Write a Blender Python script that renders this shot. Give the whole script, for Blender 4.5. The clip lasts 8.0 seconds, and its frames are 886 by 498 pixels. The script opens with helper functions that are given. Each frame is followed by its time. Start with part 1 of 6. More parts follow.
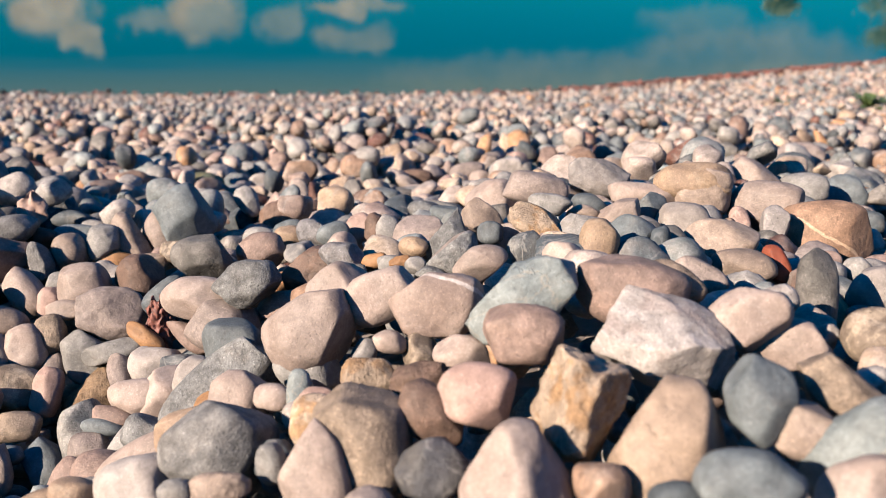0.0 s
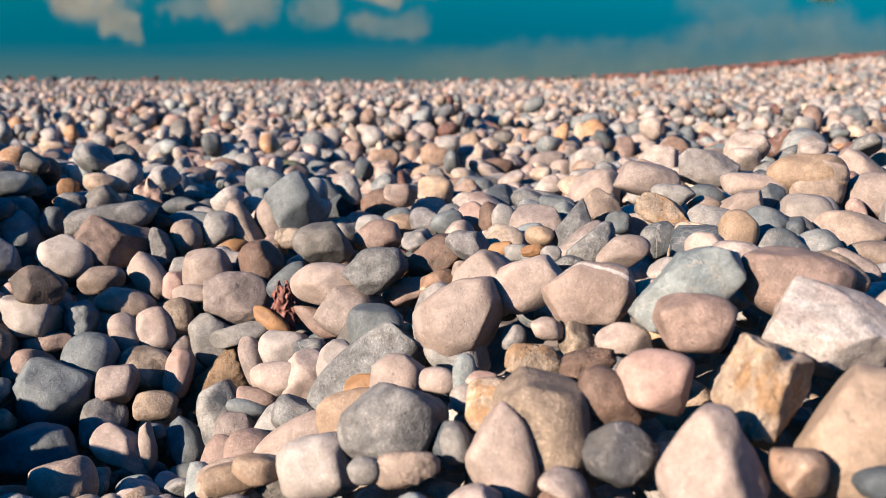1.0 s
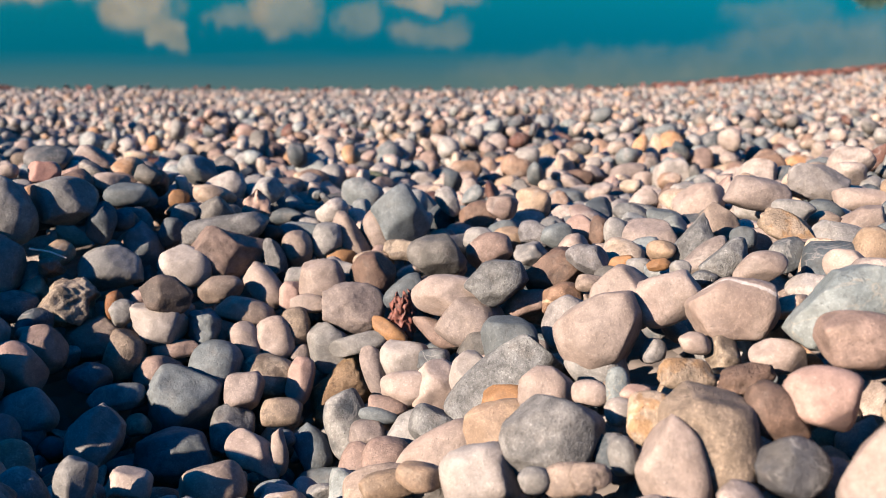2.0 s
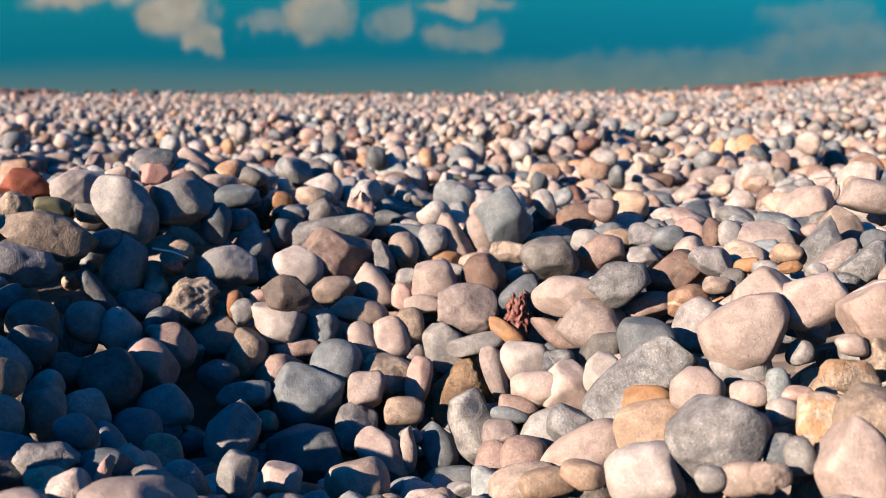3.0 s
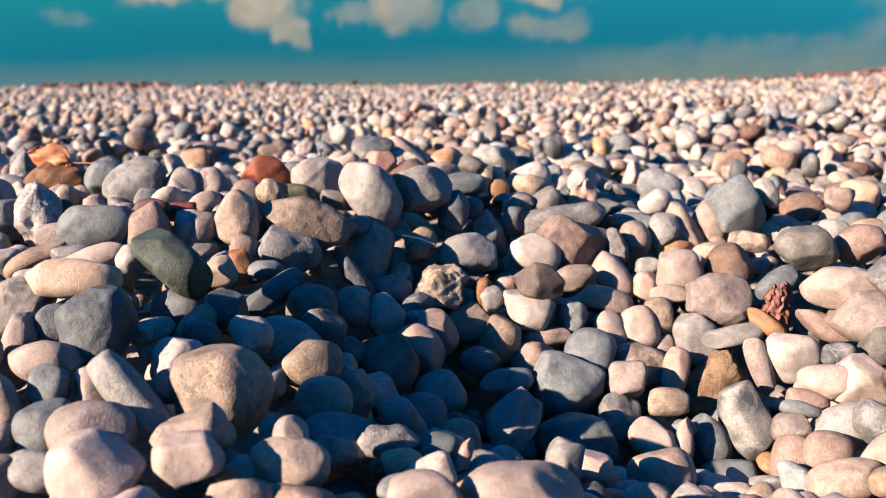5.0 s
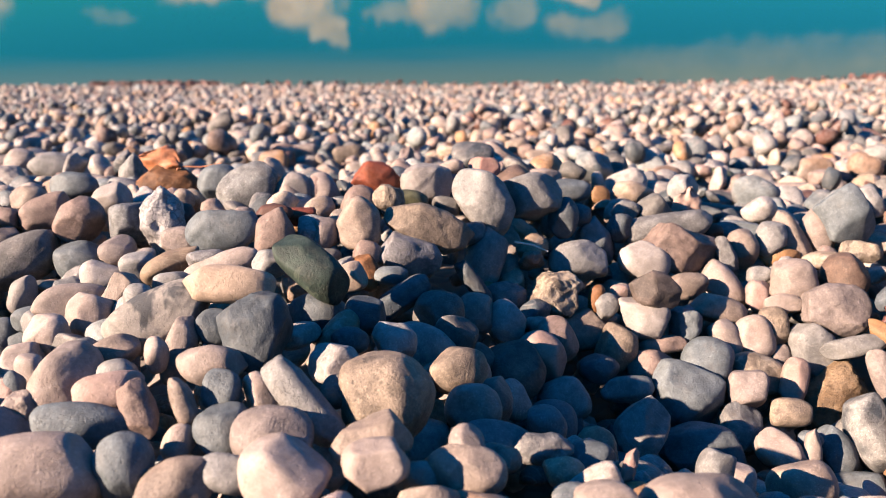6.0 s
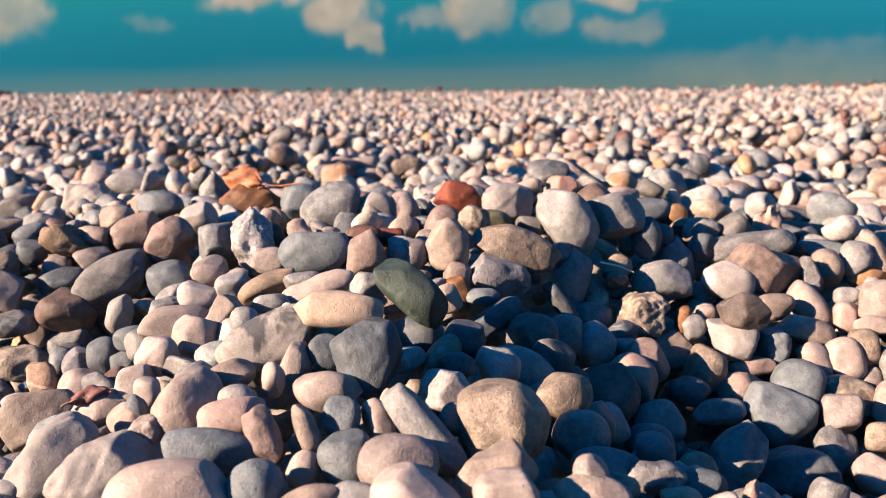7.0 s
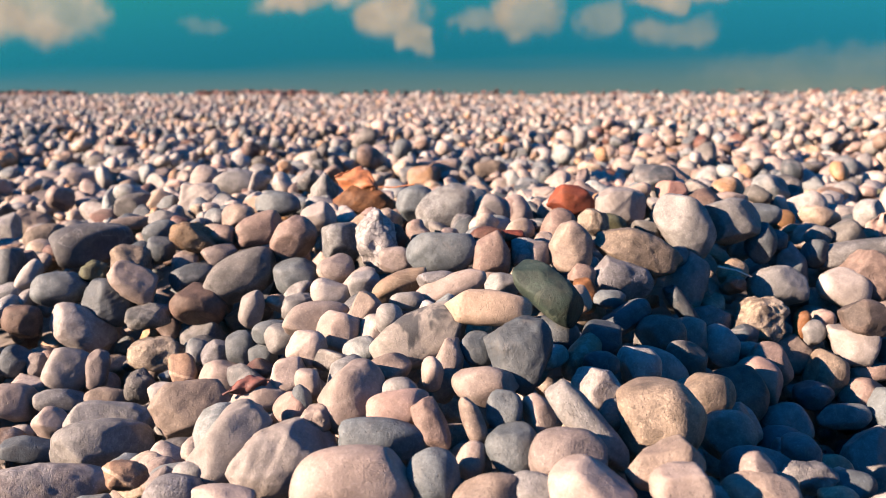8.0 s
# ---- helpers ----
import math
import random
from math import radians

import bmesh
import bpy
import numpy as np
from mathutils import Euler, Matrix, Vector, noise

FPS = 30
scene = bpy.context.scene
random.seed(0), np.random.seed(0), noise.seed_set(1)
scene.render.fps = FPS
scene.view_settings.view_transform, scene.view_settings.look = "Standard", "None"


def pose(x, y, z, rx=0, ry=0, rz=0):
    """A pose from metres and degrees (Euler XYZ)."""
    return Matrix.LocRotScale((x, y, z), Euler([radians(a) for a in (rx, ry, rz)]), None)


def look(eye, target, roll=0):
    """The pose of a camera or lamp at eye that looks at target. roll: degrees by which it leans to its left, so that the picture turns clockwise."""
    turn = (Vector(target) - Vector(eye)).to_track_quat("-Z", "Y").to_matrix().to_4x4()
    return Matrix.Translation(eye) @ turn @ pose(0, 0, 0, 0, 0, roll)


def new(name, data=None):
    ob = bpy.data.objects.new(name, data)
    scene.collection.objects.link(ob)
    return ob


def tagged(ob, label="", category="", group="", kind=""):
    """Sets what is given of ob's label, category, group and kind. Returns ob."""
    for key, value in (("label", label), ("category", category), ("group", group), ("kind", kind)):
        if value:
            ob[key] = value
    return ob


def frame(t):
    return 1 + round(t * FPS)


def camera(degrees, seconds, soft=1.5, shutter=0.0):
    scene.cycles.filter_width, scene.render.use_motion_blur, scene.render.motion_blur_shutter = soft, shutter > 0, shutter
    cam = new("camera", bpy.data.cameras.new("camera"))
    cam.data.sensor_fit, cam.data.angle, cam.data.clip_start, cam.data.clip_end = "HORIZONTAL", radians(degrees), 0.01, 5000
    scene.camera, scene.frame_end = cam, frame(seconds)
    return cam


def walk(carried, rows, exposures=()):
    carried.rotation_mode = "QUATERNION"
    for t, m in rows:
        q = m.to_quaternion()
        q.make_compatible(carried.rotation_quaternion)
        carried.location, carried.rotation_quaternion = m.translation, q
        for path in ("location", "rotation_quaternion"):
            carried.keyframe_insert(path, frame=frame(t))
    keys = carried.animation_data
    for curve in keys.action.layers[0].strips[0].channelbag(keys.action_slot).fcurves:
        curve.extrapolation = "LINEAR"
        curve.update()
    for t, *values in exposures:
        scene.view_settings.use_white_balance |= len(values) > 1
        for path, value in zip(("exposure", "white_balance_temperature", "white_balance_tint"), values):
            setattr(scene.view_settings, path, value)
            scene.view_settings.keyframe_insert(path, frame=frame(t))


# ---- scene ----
cam = camera(53.1, 8.0, 0.35)
cam.data.dof.use_dof = True
cam.data.dof.focus_distance = 0.68
cam.data.dof.aperture_fstop = 9.0
# seconds, eye, target, roll
PATH = [
    (0, (0.008, 0.021, 0.292), (-0.002, 1.899, -0.393), -0.4),
    (0.5, (-0.024, 0.012, 0.298), (-0.071, 1.888, -0.395), -0.7),
    (1, (-0.068, 0.005, 0.299), (-0.154, 1.872, -0.412), -0.7),
    (1.5, (-0.104, -0.001, 0.307), (-0.239, 1.866, -0.396), -1.1),
    (3, (-0.215, -0.028, 0.312), (-0.461, 1.836, -0.372), -1.7),
    (3.5, (-0.26, -0.027, 0.321), (-0.556, 1.828, -0.364), -2.6),
    (4, (-0.291, -0.034, 0.319), (-0.636, 1.812, -0.369), -2.8),
    (4.5, (-0.329, -0.04, 0.313), (-0.72, 1.795, -0.38), -3.0),
    (6, (-0.445, -0.072, 0.328), (-0.952, 1.734, -0.367), -3.4),
    (6.5, (-0.467, -0.08, 0.342), (-1.018, 1.715, -0.347), -3.6),
    (7, (-0.492, -0.087, 0.348), (-1.074, 1.702, -0.332), -4.1),
    (7.5, (-0.517, -0.106, 0.353), (-1.143, 1.67, -0.321), -4.4),
    (8, (-0.555, -0.131, 0.36), (-1.236, 1.627, -0.308), -4.3),
]
walk(cam, [(t, look(eye, target, roll)) for t, eye, target, roll in PATH], [(0.0, 2.18, 6330, 9), (1.5, 2.21, 6310, 9), (3.0, 2.33, 6480, 13), (4.5, 2.61, 6700, 15), (8.0, 2.62, 7060, 18)])

# ---- light ----
SUN_TO = Vector((-0.705, -0.531, 0.469)).normalized()
sun_data = bpy.data.lights.new("sun", "SUN")
sun_data.energy, sun_data.angle, sun_data.color = 4.55, radians(0.5), (1.0, 0.815, 0.650)
sun = new("sun", sun_data)
sun.matrix_world = look(SUN_TO * 20, (0, 0, 0))

world = bpy.data.worlds.new("sky")
scene.world = world
world.use_nodes = True


class Nodes:
    """A short way to write a node tree."""

    def __init__(self, tree):
        self.tree = tree
        tree.nodes.clear()

    def add(self, kind, inputs=(), **settings):
        n = self.tree.nodes.new(kind)
        for key, value in settings.items():
            setattr(n, key, value)
        for key, value in dict(inputs).items():
            if isinstance(value, bpy.types.NodeSocket):
                self.tree.links.new(value, n.inputs[key])
            else:
                n.inputs[key].default_value = value
        return n

    def math(self, op, a, b=0.0, c=0.0, clamp=False):
        return self.add("ShaderNodeMath", {0: a, 1: b, 2: c}, operation=op, use_clamp=clamp).outputs[0]

    def vec(self, op, a, b=(0, 0, 0)):
        return self.add("ShaderNodeVectorMath", {0: a, 1: b}, operation=op)

    def mix(self, fac, a, b, blend="MIX"):
        n = self.add("ShaderNodeMix", {0: fac, 6: a, 7: b}, data_type="RGBA", blend_type=blend, clamp_factor=True)
        return n.outputs[2]

    def noise(self, co, scale, detail=3.0, rough=0.55, distortion=0.0):
        return self.add("ShaderNodeTexNoise", {"Vector": co, "Scale": scale, "Detail": detail, "Roughness": rough, "Distortion": distortion}).outputs[0]

    def band(self, x, lo, hi):
        return self.add("ShaderNodeMapRange", {0: x, 1: lo, 2: hi, 3: 0.0, 4: 1.0}, interpolation_type="SMOOTHSTEP").outputs[0]


def rgb(c):
    return (*c, 1.0)


# clouds low over the lake: azimuth, elevation, half width, half height (degrees), density
CLOUDS = [
    (-43.2, 2.8, 3.21, 1.68, 0.95),
    (-34.6, 4.2, 1.90, 0.40, 0.3),
    (-28.3, 3.2, 3.36, 0.88, 0.95),
    (-23.4, 4.4, 2.19, 1.68, 1),
    (-21.9, 6.0, 1.02, 1.02, 0.95),
    (-18.2, 5.3, 1.83, 0.66, 0.5),
    (-14.9, 5.0, 2.41, 1.68, 1),
    (-10.3, 5.8, 1.68, 1.17, 0.5),
    (-5.6, 6.8, 2.85, 0.95, 0.6),
    (-5.5, 4.8, 3.47, 0.47, 0.95),
    (-45.2, 1.9, 1.83, 2.01, 0.9),
    (4.0, 9.2, 9.0, 1.5, 0.27),
    (12.0, 8.6, 9.0, 1.4, 0.34),
    (18.4, 7.3, 7.30, 1.75, 0.46),
    (15.3, 5.6, 3.29, 0.95, 0.3),
]
n = Nodes(world.node_tree)
sky = n.add("ShaderNodeTexSky", sky_type="NISHITA", sun_disc=False, sun_elevation=math.asin(SUN_TO.z), sun_rotation=math.atan2(SUN_TO.x, SUN_TO.y), altitude=200.0, air_density=1.0, dust_density=0.1, ozone_density=5.0)
way = n.add("ShaderNodeTexCoord").outputs["Generated"]
xyz = n.add("ShaderNodeSeparateXYZ", {0: way})
az = n.math("MULTIPLY", n.math("ARCTAN2", xyz.outputs[0], xyz.outputs[1]), 57.3)
el = n.math("MULTIPLY", n.math("ARCSINE", xyz.outputs[2]), 57.3)
flat = n.add("ShaderNodeCombineXYZ", {0: az, 1: el, 2: 0.0}).outputs[0]
warp = n.add("ShaderNodeTexNoise", {"Vector": flat, "Scale": 0.55, "Detail": 4.0, "Roughness": 0.5}).outputs[1]
deep_sky = n.mix(1.0, sky.outputs[0], n.mix(n.band(el, 13.0, 35.0), rgb((0.006, 0.215, 0.250)), rgb((0.0, 0.88, 1.44))), "MULTIPLY")
bent = n.vec("ADD", flat, n.vec("MULTIPLY", n.vec("SUBTRACT", warp, (0.5, 0.5, 0.5)).outputs[0], (4.0, 2.4, 0.0)).outputs[0]).outputs[0]
total = None
for a, e, ra, re_, dens in CLOUDS:
    d = n.vec("LENGTH", n.vec("MULTIPLY", n.vec("SUBTRACT", bent, (a, e, 0.0)).outputs[0], (1 / ra, 1 / re_, 0.0)).outputs[0]).outputs["Value"]
    f = n.add("ShaderNodeMapRange", {0: d, 1: 1.15, 2: 0.60, 3: 0.0, 4: dens}, interpolation_type="SMOOTHSTEP").outputs[0]
    total = f if total is None else n.math("MAXIMUM", total, f)
shade = n.noise(flat, 0.7, 5.0)
cloud = n.mix(shade, rgb((1.35, 1.08, 0.86)), rgb((3.9, 3.15, 2.4)))
colour = n.mix(n.math("MULTIPLY", total, n.math("ADD", 0.62, n.math("MULTIPLY", n.band(n.noise(flat, 0.28, 3.0), 0.38, 0.58), 0.38))), deep_sky, cloud)
back = n.add("ShaderNodeBackground", {0: colour, 1: 0.045})
n.tree.links.new(back.outputs[0], n.add("ShaderNodeOutputWorld").inputs[0])

# ---- materials ----
# kinds of stone: two colours, share of specks and of veins, vein colour, words
STONES = {}


def stone_kind(code, colour, second_colour, specks, veins, vein_colour, words):
    pale = [0.4 * k[0] + 0.4 * k[1] + 0.2 * k[2] for k in (colour, second_colour)]
    colour, second_colour = ([c * (m / 0.5) ** 0.12 / (1 + 0.9 * m ** 2) for c in k] for k, m in zip((colour, second_colour), pale))
    STONES[code] = (colour, second_colour, specks, veins, vein_colour, words)


stone_kind("P", (0.68, 0.555, 0.485), (0.60, 0.475, 0.41), 0.10, 0.10, (0.75, 0.68, 0.62), "pale pinkish limestone")
stone_kind("P1", (0.60, 0.47, 0.40), (0.50, 0.38, 0.32), 0.08, 0.9, (0.80, 0.72, 0.66), "white-veined pinkish limestone")
stone_kind("W", (0.67, 0.605, 0.555), (0.58, 0.51, 0.46), 0.08, 0.15, (0.45, 0.40, 0.37), "chalky white limestone")
stone_kind("W1", (0.74, 0.66, 0.58), (0.16, 0.16, 0.16), 0.05, 0.0, (0.4, 0.4, 0.4), "cream and dark grey")
stone_kind("Q", (0.75, 0.68, 0.63), (0.56, 0.48, 0.44), 0.30, 0.3, (0.85, 0.80, 0.78), "white and mauve quartz")
stone_kind("L", (0.485, 0.462, 0.435), (0.385, 0.373, 0.355), 0.25, 0.15, (0.65, 0.60, 0.57), "light grey limestone")
stone_kind("L1", (0.62, 0.58, 0.55), (0.22, 0.22, 0.23), 0.15, 0.3, (0.30, 0.29, 0.29), "mottled white and grey limestone")
stone_kind("G", (0.262, 0.292, 0.302), (0.19, 0.218, 0.232), 0.25, 0.08, (0.45, 0.44, 0.43), "mid grey limestone")
stone_kind("S", (0.36, 0.358, 0.348), (0.265, 0.268, 0.268), 0.75, 0.08, (0.52, 0.50, 0.48), "speckled grey granite")
stone_kind("S1", (0.43, 0.415, 0.39), (0.125, 0.142, 0.158), 0.5, 0.4, (0.55, 0.52, 0.48), "two-tone light and dark grey")
stone_kind("H", (0.48, 0.395, 0.355), (0.39, 0.32, 0.29), 0.3, 0.1, (0.6, 0.53, 0.5), "pinkish grey sandstone")
stone_kind("H1", (0.405, 0.388, 0.39), (0.32, 0.308, 0.315), 0.6, 0.0, (0.6, 0.55, 0.5), "lavender grey fine-grained")
stone_kind("J", (0.39, 0.375, 0.36), (0.24, 0.238, 0.235), 0.6, 0.0, (0.5, 0.4, 0.4), "mottled smoky grey")
stone_kind("D", (0.115, 0.138, 0.155), (0.17, 0.19, 0.20), 0.3, 0.2, (0.34, 0.34, 0.35), "dark blue-grey slate")
stone_kind("D1", (0.13, 0.13, 0.14), (0.20, 0.19, 0.18), 0.2, 0.5, (0.42, 0.40, 0.38), "dark grey, white-flecked")
stone_kind("F", (0.19, 0.18, 0.165), (0.27, 0.25, 0.23), 0.45, 0.1, (0.4, 0.38, 0.35), "dark olive grey")
stone_kind("X", (0.06, 0.048, 0.04), (0.10, 0.078, 0.062), 0.3, 0.0, (0.3, 0.25, 0.2), "blackish brown pitted")
stone_kind("M", (0.46, 0.335, 0.285), (0.36, 0.26, 0.22), 0.3, 0.12, (0.55, 0.45, 0.40), "mauve brown sandstone")
stone_kind("B", (0.29, 0.19, 0.145), (0.20, 0.135, 0.105), 0.35, 0.1, (0.45, 0.36, 0.30), "brown sandstone")
stone_kind("B1", (0.22, 0.165, 0.14), (0.15, 0.12, 0.105), 0.5, 0.0, (0.4, 0.3, 0.25), "dark brown sandstone")
stone_kind("T", (0.53, 0.42, 0.345), (0.42, 0.33, 0.275), 0.25, 0.15, (0.62, 0.54, 0.45), "beige sandstone")
stone_kind("T1", (0.44, 0.345, 0.265), (0.34, 0.265, 0.205), 0.6, 0.0, (0.6, 0.5, 0.4), "olive tan sandstone")
stone_kind("Y", (0.60, 0.44, 0.31), (0.47, 0.34, 0.25), 0.2, 0.2, (0.66, 0.56, 0.42), "yellowish tan sandstone")
stone_kind("Y1", (0.71, 0.54, 0.41), (0.63, 0.48, 0.37), 0.1, 0.0, (0.66, 0.56, 0.42), "smooth honey-coloured")
stone_kind("O", (0.61, 0.345, 0.18), (0.52, 0.29, 0.15), 0.15, 0.0, (0.7, 0.5, 0.3), "bright orange jasper")
stone_kind("O1", (0.38, 0.17, 0.075), (0.28, 0.13, 0.06), 0.35, 0.0, (0.5, 0.35, 0.2), "orange-brown ironstone")
stone_kind("E", (0.80, 0.63, 0.48), (0.68, 0.44, 0.26), 0.45, 0.05, (0.72, 0.58, 0.44), "orange and cream tufa")
stone_kind("E1", (0.48, 0.33, 0.21), (0.30, 0.19, 0.11), 0.4, 0.2, (0.6, 0.45, 0.3), "porous brown tufa")
stone_kind("E2", (0.64, 0.52, 0.40), (0.28, 0.22, 0.17), 0.4, 0.2, (0.7, 0.6, 0.5), "mottled cream and brown")
stone_kind("U", (0.46, 0.30, 0.21), (0.38, 0.24, 0.165), 0.4, 0.85, (0.66, 0.48, 0.34), "orange-brown, pale-veined sandstone")
stone_kind("K", (0.76, 0.53, 0.45), (0.66, 0.47, 0.40), 0.1, 0.1, (0.72, 0.58, 0.52), "smooth salmon pink")
stone_kind("K1", (0.63, 0.36, 0.30), (0.60, 0.42, 0.36), 0.1, 0.0, (0.72, 0.58, 0.52), "coral pink")
stone_kind("A", (0.45, 0.13, 0.07), (0.38, 0.11, 0.07), 0.15, 0.0, (0.6, 0.4, 0.3), "smooth terracotta red")
stone_kind("A1", (0.21, 0.095, 0.07), (0.15, 0.075, 0.06), 0.25, 0.0, (0.4, 0.3, 0.25), "dark reddish brown")
stone_kind("R", (0.44, 0.13, 0.07), (0.32, 0.09, 0.055), 0.25, 0.0, (0.5, 0.3, 0.2), "brick red")
stone_kind("N", (0.035, 0.065, 0.052), (0.065, 0.10, 0.075), 0.35, 0.25, (0.25, 0.28, 0.2), "dark green serpentine")
stone_kind("N1", (0.23, 0.22, 0.12), (0.16, 0.18, 0.12), 0.35, 0.1, (0.4, 0.36, 0.2), "olive green")
stone_kind("C", (0.42, 0.46, 0.45), (0.32, 0.365, 0.37), 0.2, 0.35, (0.52, 0.44, 0.34), "pale grey-green")
stone_kind("V", (0.58, 0.53, 0.50), (0.46, 0.42, 0.40), 0.3, 0.8, (0.30, 0.28, 0.27), "white, grey-veined marble")
stone_kind("V1", (0.80, 0.76, 0.73), (0.62, 0.58, 0.56), 0.3, 0.9, (0.25, 0.23, 0.23), "white, heavily veined marble")


def stone_surface(n, co, base, specks, veins, vein_colour, bump=1.0):
    """Mottling, grain, specks, veins, cracks and fine relief on a base colour; returns the shader."""
    vein_colour = tuple(0.38 * c for c in vein_colour)
    grain = n.noise(co, 520.0, 3.0, 0.75)
    mottle = n.noise(co, 105.0, 6.0, 0.68, 0.3)
    colour = n.mix(min(0.95, 0.30 + 0.7 * specks), base, n.mix(n.band(mottle, 0.30, 0.70), rgb((0.46, 0.45, 0.44)), rgb((1.46, 1.46, 1.45))), "MULTIPLY")
    colour = n.mix(min(1.0, 0.34 + 0.75 * specks), colour, n.mix(grain, rgb((0.30, 0.30, 0.30)), rgb((1.70, 1.70, 1.70))), "MULTIPLY")
    dust = n.band(n.noise(co, 800.0, 2.0), 0.58, 0.68)
    colour = n.mix(n.math("MULTIPLY", dust, 0.25 + 0.6 * specks), colour, n.mix(1.0, colour, rgb((1.9, 1.9, 1.9)), "MULTIPLY"))
    pits = n.band(n.noise(co, 560.0, 2.0), 0.62, 0.72)
    colour = n.mix(n.math("MULTIPLY", pits, 0.15 + 0.5 * specks), colour, rgb((0.04, 0.037, 0.034)))
    chips = n.band(n.noise(co, 190.0, 3.0, 0.7), 0.66, 0.72)
    colour = n.mix(n.math("MULTIPLY", chips, 0.5), colour, n.mix(1.0, colour, rgb((1.55, 1.5, 1.46)), "MULTIPLY"))
    stain = n.band(n.noise(co, 44.0, 5.0, 0.65), 0.53, 0.74)
    colour = n.mix(n.math("MULTIPLY", stain, 0.16), colour, rgb((0.16, 0.12, 0.085)))
    cut = n.math("ABSOLUTE", n.math("SUBTRACT", n.noise(co, 31.0, 4.0, 0.6, 1.2), 0.5))
    crack = n.math("MULTIPLY", n.band(cut, 0.006, 0.001), n.band(n.noise(co, 14.0, 1.0), 0.58, 0.66))
    colour = n.mix(n.math("MULTIPLY", crack, 0.22), colour, rgb((0.07, 0.06, 0.05)))
    if veins > 0.85:
        web = n.add("ShaderNodeTexVoronoi", {"Vector": n.vec("ADD", co, n.vec("SCALE", n.add("ShaderNodeTexNoise", {"Vector": co, "Scale": 70.0}).outputs[1]).outputs[0]).outputs[0], "Scale": 95.0}, feature="DISTANCE_TO_EDGE")
        web.inputs["Vector"].links[0].from_node.inputs[1].links[0].from_node.inputs["Scale"].default_value = 0.012
        colour = n.mix(n.math("MULTIPLY", n.band(web.outputs[0], 0.09, 0.02), 0.8), colour, rgb(vein_colour))
    if veins > 0:
        line = n.math("ABSOLUTE", n.math("SUBTRACT", n.noise(co, 23.0, 4.0, 0.55, 0.9), 0.47))
        thin = n.math("MULTIPLY", n.band(line, 0.017, 0.004), n.band(n.noise(co, 60.0, 3.0), 0.30, 0.55))
        colour = n.mix(n.math("MULTIPLY", thin, veins), colour, rgb(vein_colour))
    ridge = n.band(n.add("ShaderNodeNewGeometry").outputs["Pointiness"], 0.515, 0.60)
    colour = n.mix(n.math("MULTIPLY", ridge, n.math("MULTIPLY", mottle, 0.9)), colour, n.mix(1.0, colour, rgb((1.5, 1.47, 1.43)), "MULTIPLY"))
    relief = n.math("ADD", n.math("MULTIPLY", mottle, 1.0), n.math("MULTIPLY", grain, 0.55))
    relief = n.math("SUBTRACT", relief, n.math("ADD", n.math("MULTIPLY", pits, 0.30), n.math("MULTIPLY", crack, 0.35)))
    dent = n.add("ShaderNodeBump", {"Strength": 0.75, "Distance": 0.0013 * bump * (0.4 + 1.8 * specks), "Height": relief}).outputs[0]
    rough = n.math("ADD", 0.52, n.math("MULTIPLY", grain, 0.3))
    return n.add("ShaderNodeBsdfPrincipled", {"Base Color": colour, "Roughness": rough, "IOR": 1.45, "Specular IOR Level": 0.32, "Normal": dent})


def material(name):
    m = bpy.data.materials.new(name)
    m.use_nodes = True
    return m, Nodes(m.node_tree)


def finish(n, shader):
    n.tree.links.new(shader.outputs[0], n.add("ShaderNodeOutputMaterial").inputs[0])


# where the second colour begins and is full, and pale bands: direction, place, half width
SCALES = {"E": 62.0, "E2": 58.0, "Q": 40.0, "S1": 30.0, "L1": 44.0, "E1": 70.0, "U": 40.0}
PATCH = {"W1": (0.45, 0.52), "E": (0.48, 0.60), "E2": (0.44, 0.54), "Q": (0.48, 0.60)}
BANDS = {"P1": ((0.22, 0.3, 0.93), 0.011, 0.0020), "U": ((0.50, 0.1, 0.86), -0.004, 0.0016)}


def stone_material(code, bump=1.0):
    c1, c2, specks, veins, vein_colour, words = STONES[code]
    m, n = material(words.replace(" ", "_").replace(",", ""))
    info = n.add("ShaderNodeObjectInfo")
    shift = n.vec("SCALE", (3.1, 5.7, 1.3))
    n.tree.links.new(info.outputs["Random"], shift.inputs["Scale"])
    co = n.vec("ADD", n.add("ShaderNodeTexCoord").outputs["Object"], shift.outputs[0]).outputs[0]
    low, high = PATCH.get(code, (0.40, 0.62))
    blotch = n.band(n.noise(co, SCALES.get(code, 30.0), 4.0, 0.55, 0.4), low, high)
    base = n.mix(blotch, rgb(c1), rgb(c2))
    base = n.mix(1.0, base, rgb((0.32, 0.32, 0.32)), "MULTIPLY")
    if code in BANDS:
        along, place, half = BANDS[code]
        own = n.add("ShaderNodeTexCoord").outputs["Object"]
        off = n.math("ADD", n.vec("DOT_PRODUCT", own, along).outputs["Value"], n.math("MULTIPLY", n.noise(co, 45.0, 3.0), 0.010))
        gap = n.math("ABSOLUTE", n.math("SUBTRACT", off, place + 0.005))
        base = n.mix(n.math("MULTIPLY", n.band(gap, half, half * 0.5), 0.85), base, rgb([0.38 * c for c in vein_colour]))
        veins = 0.15
    value = n.math("ADD", 0.80, n.math("MULTIPLY", info.outputs["Random"], 0.36))
    base = n.add("ShaderNodeHueSaturation", {"Saturation": 1.08, "Value": value, "Color": base}).outputs[0]
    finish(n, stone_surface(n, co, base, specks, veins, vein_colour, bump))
    return m


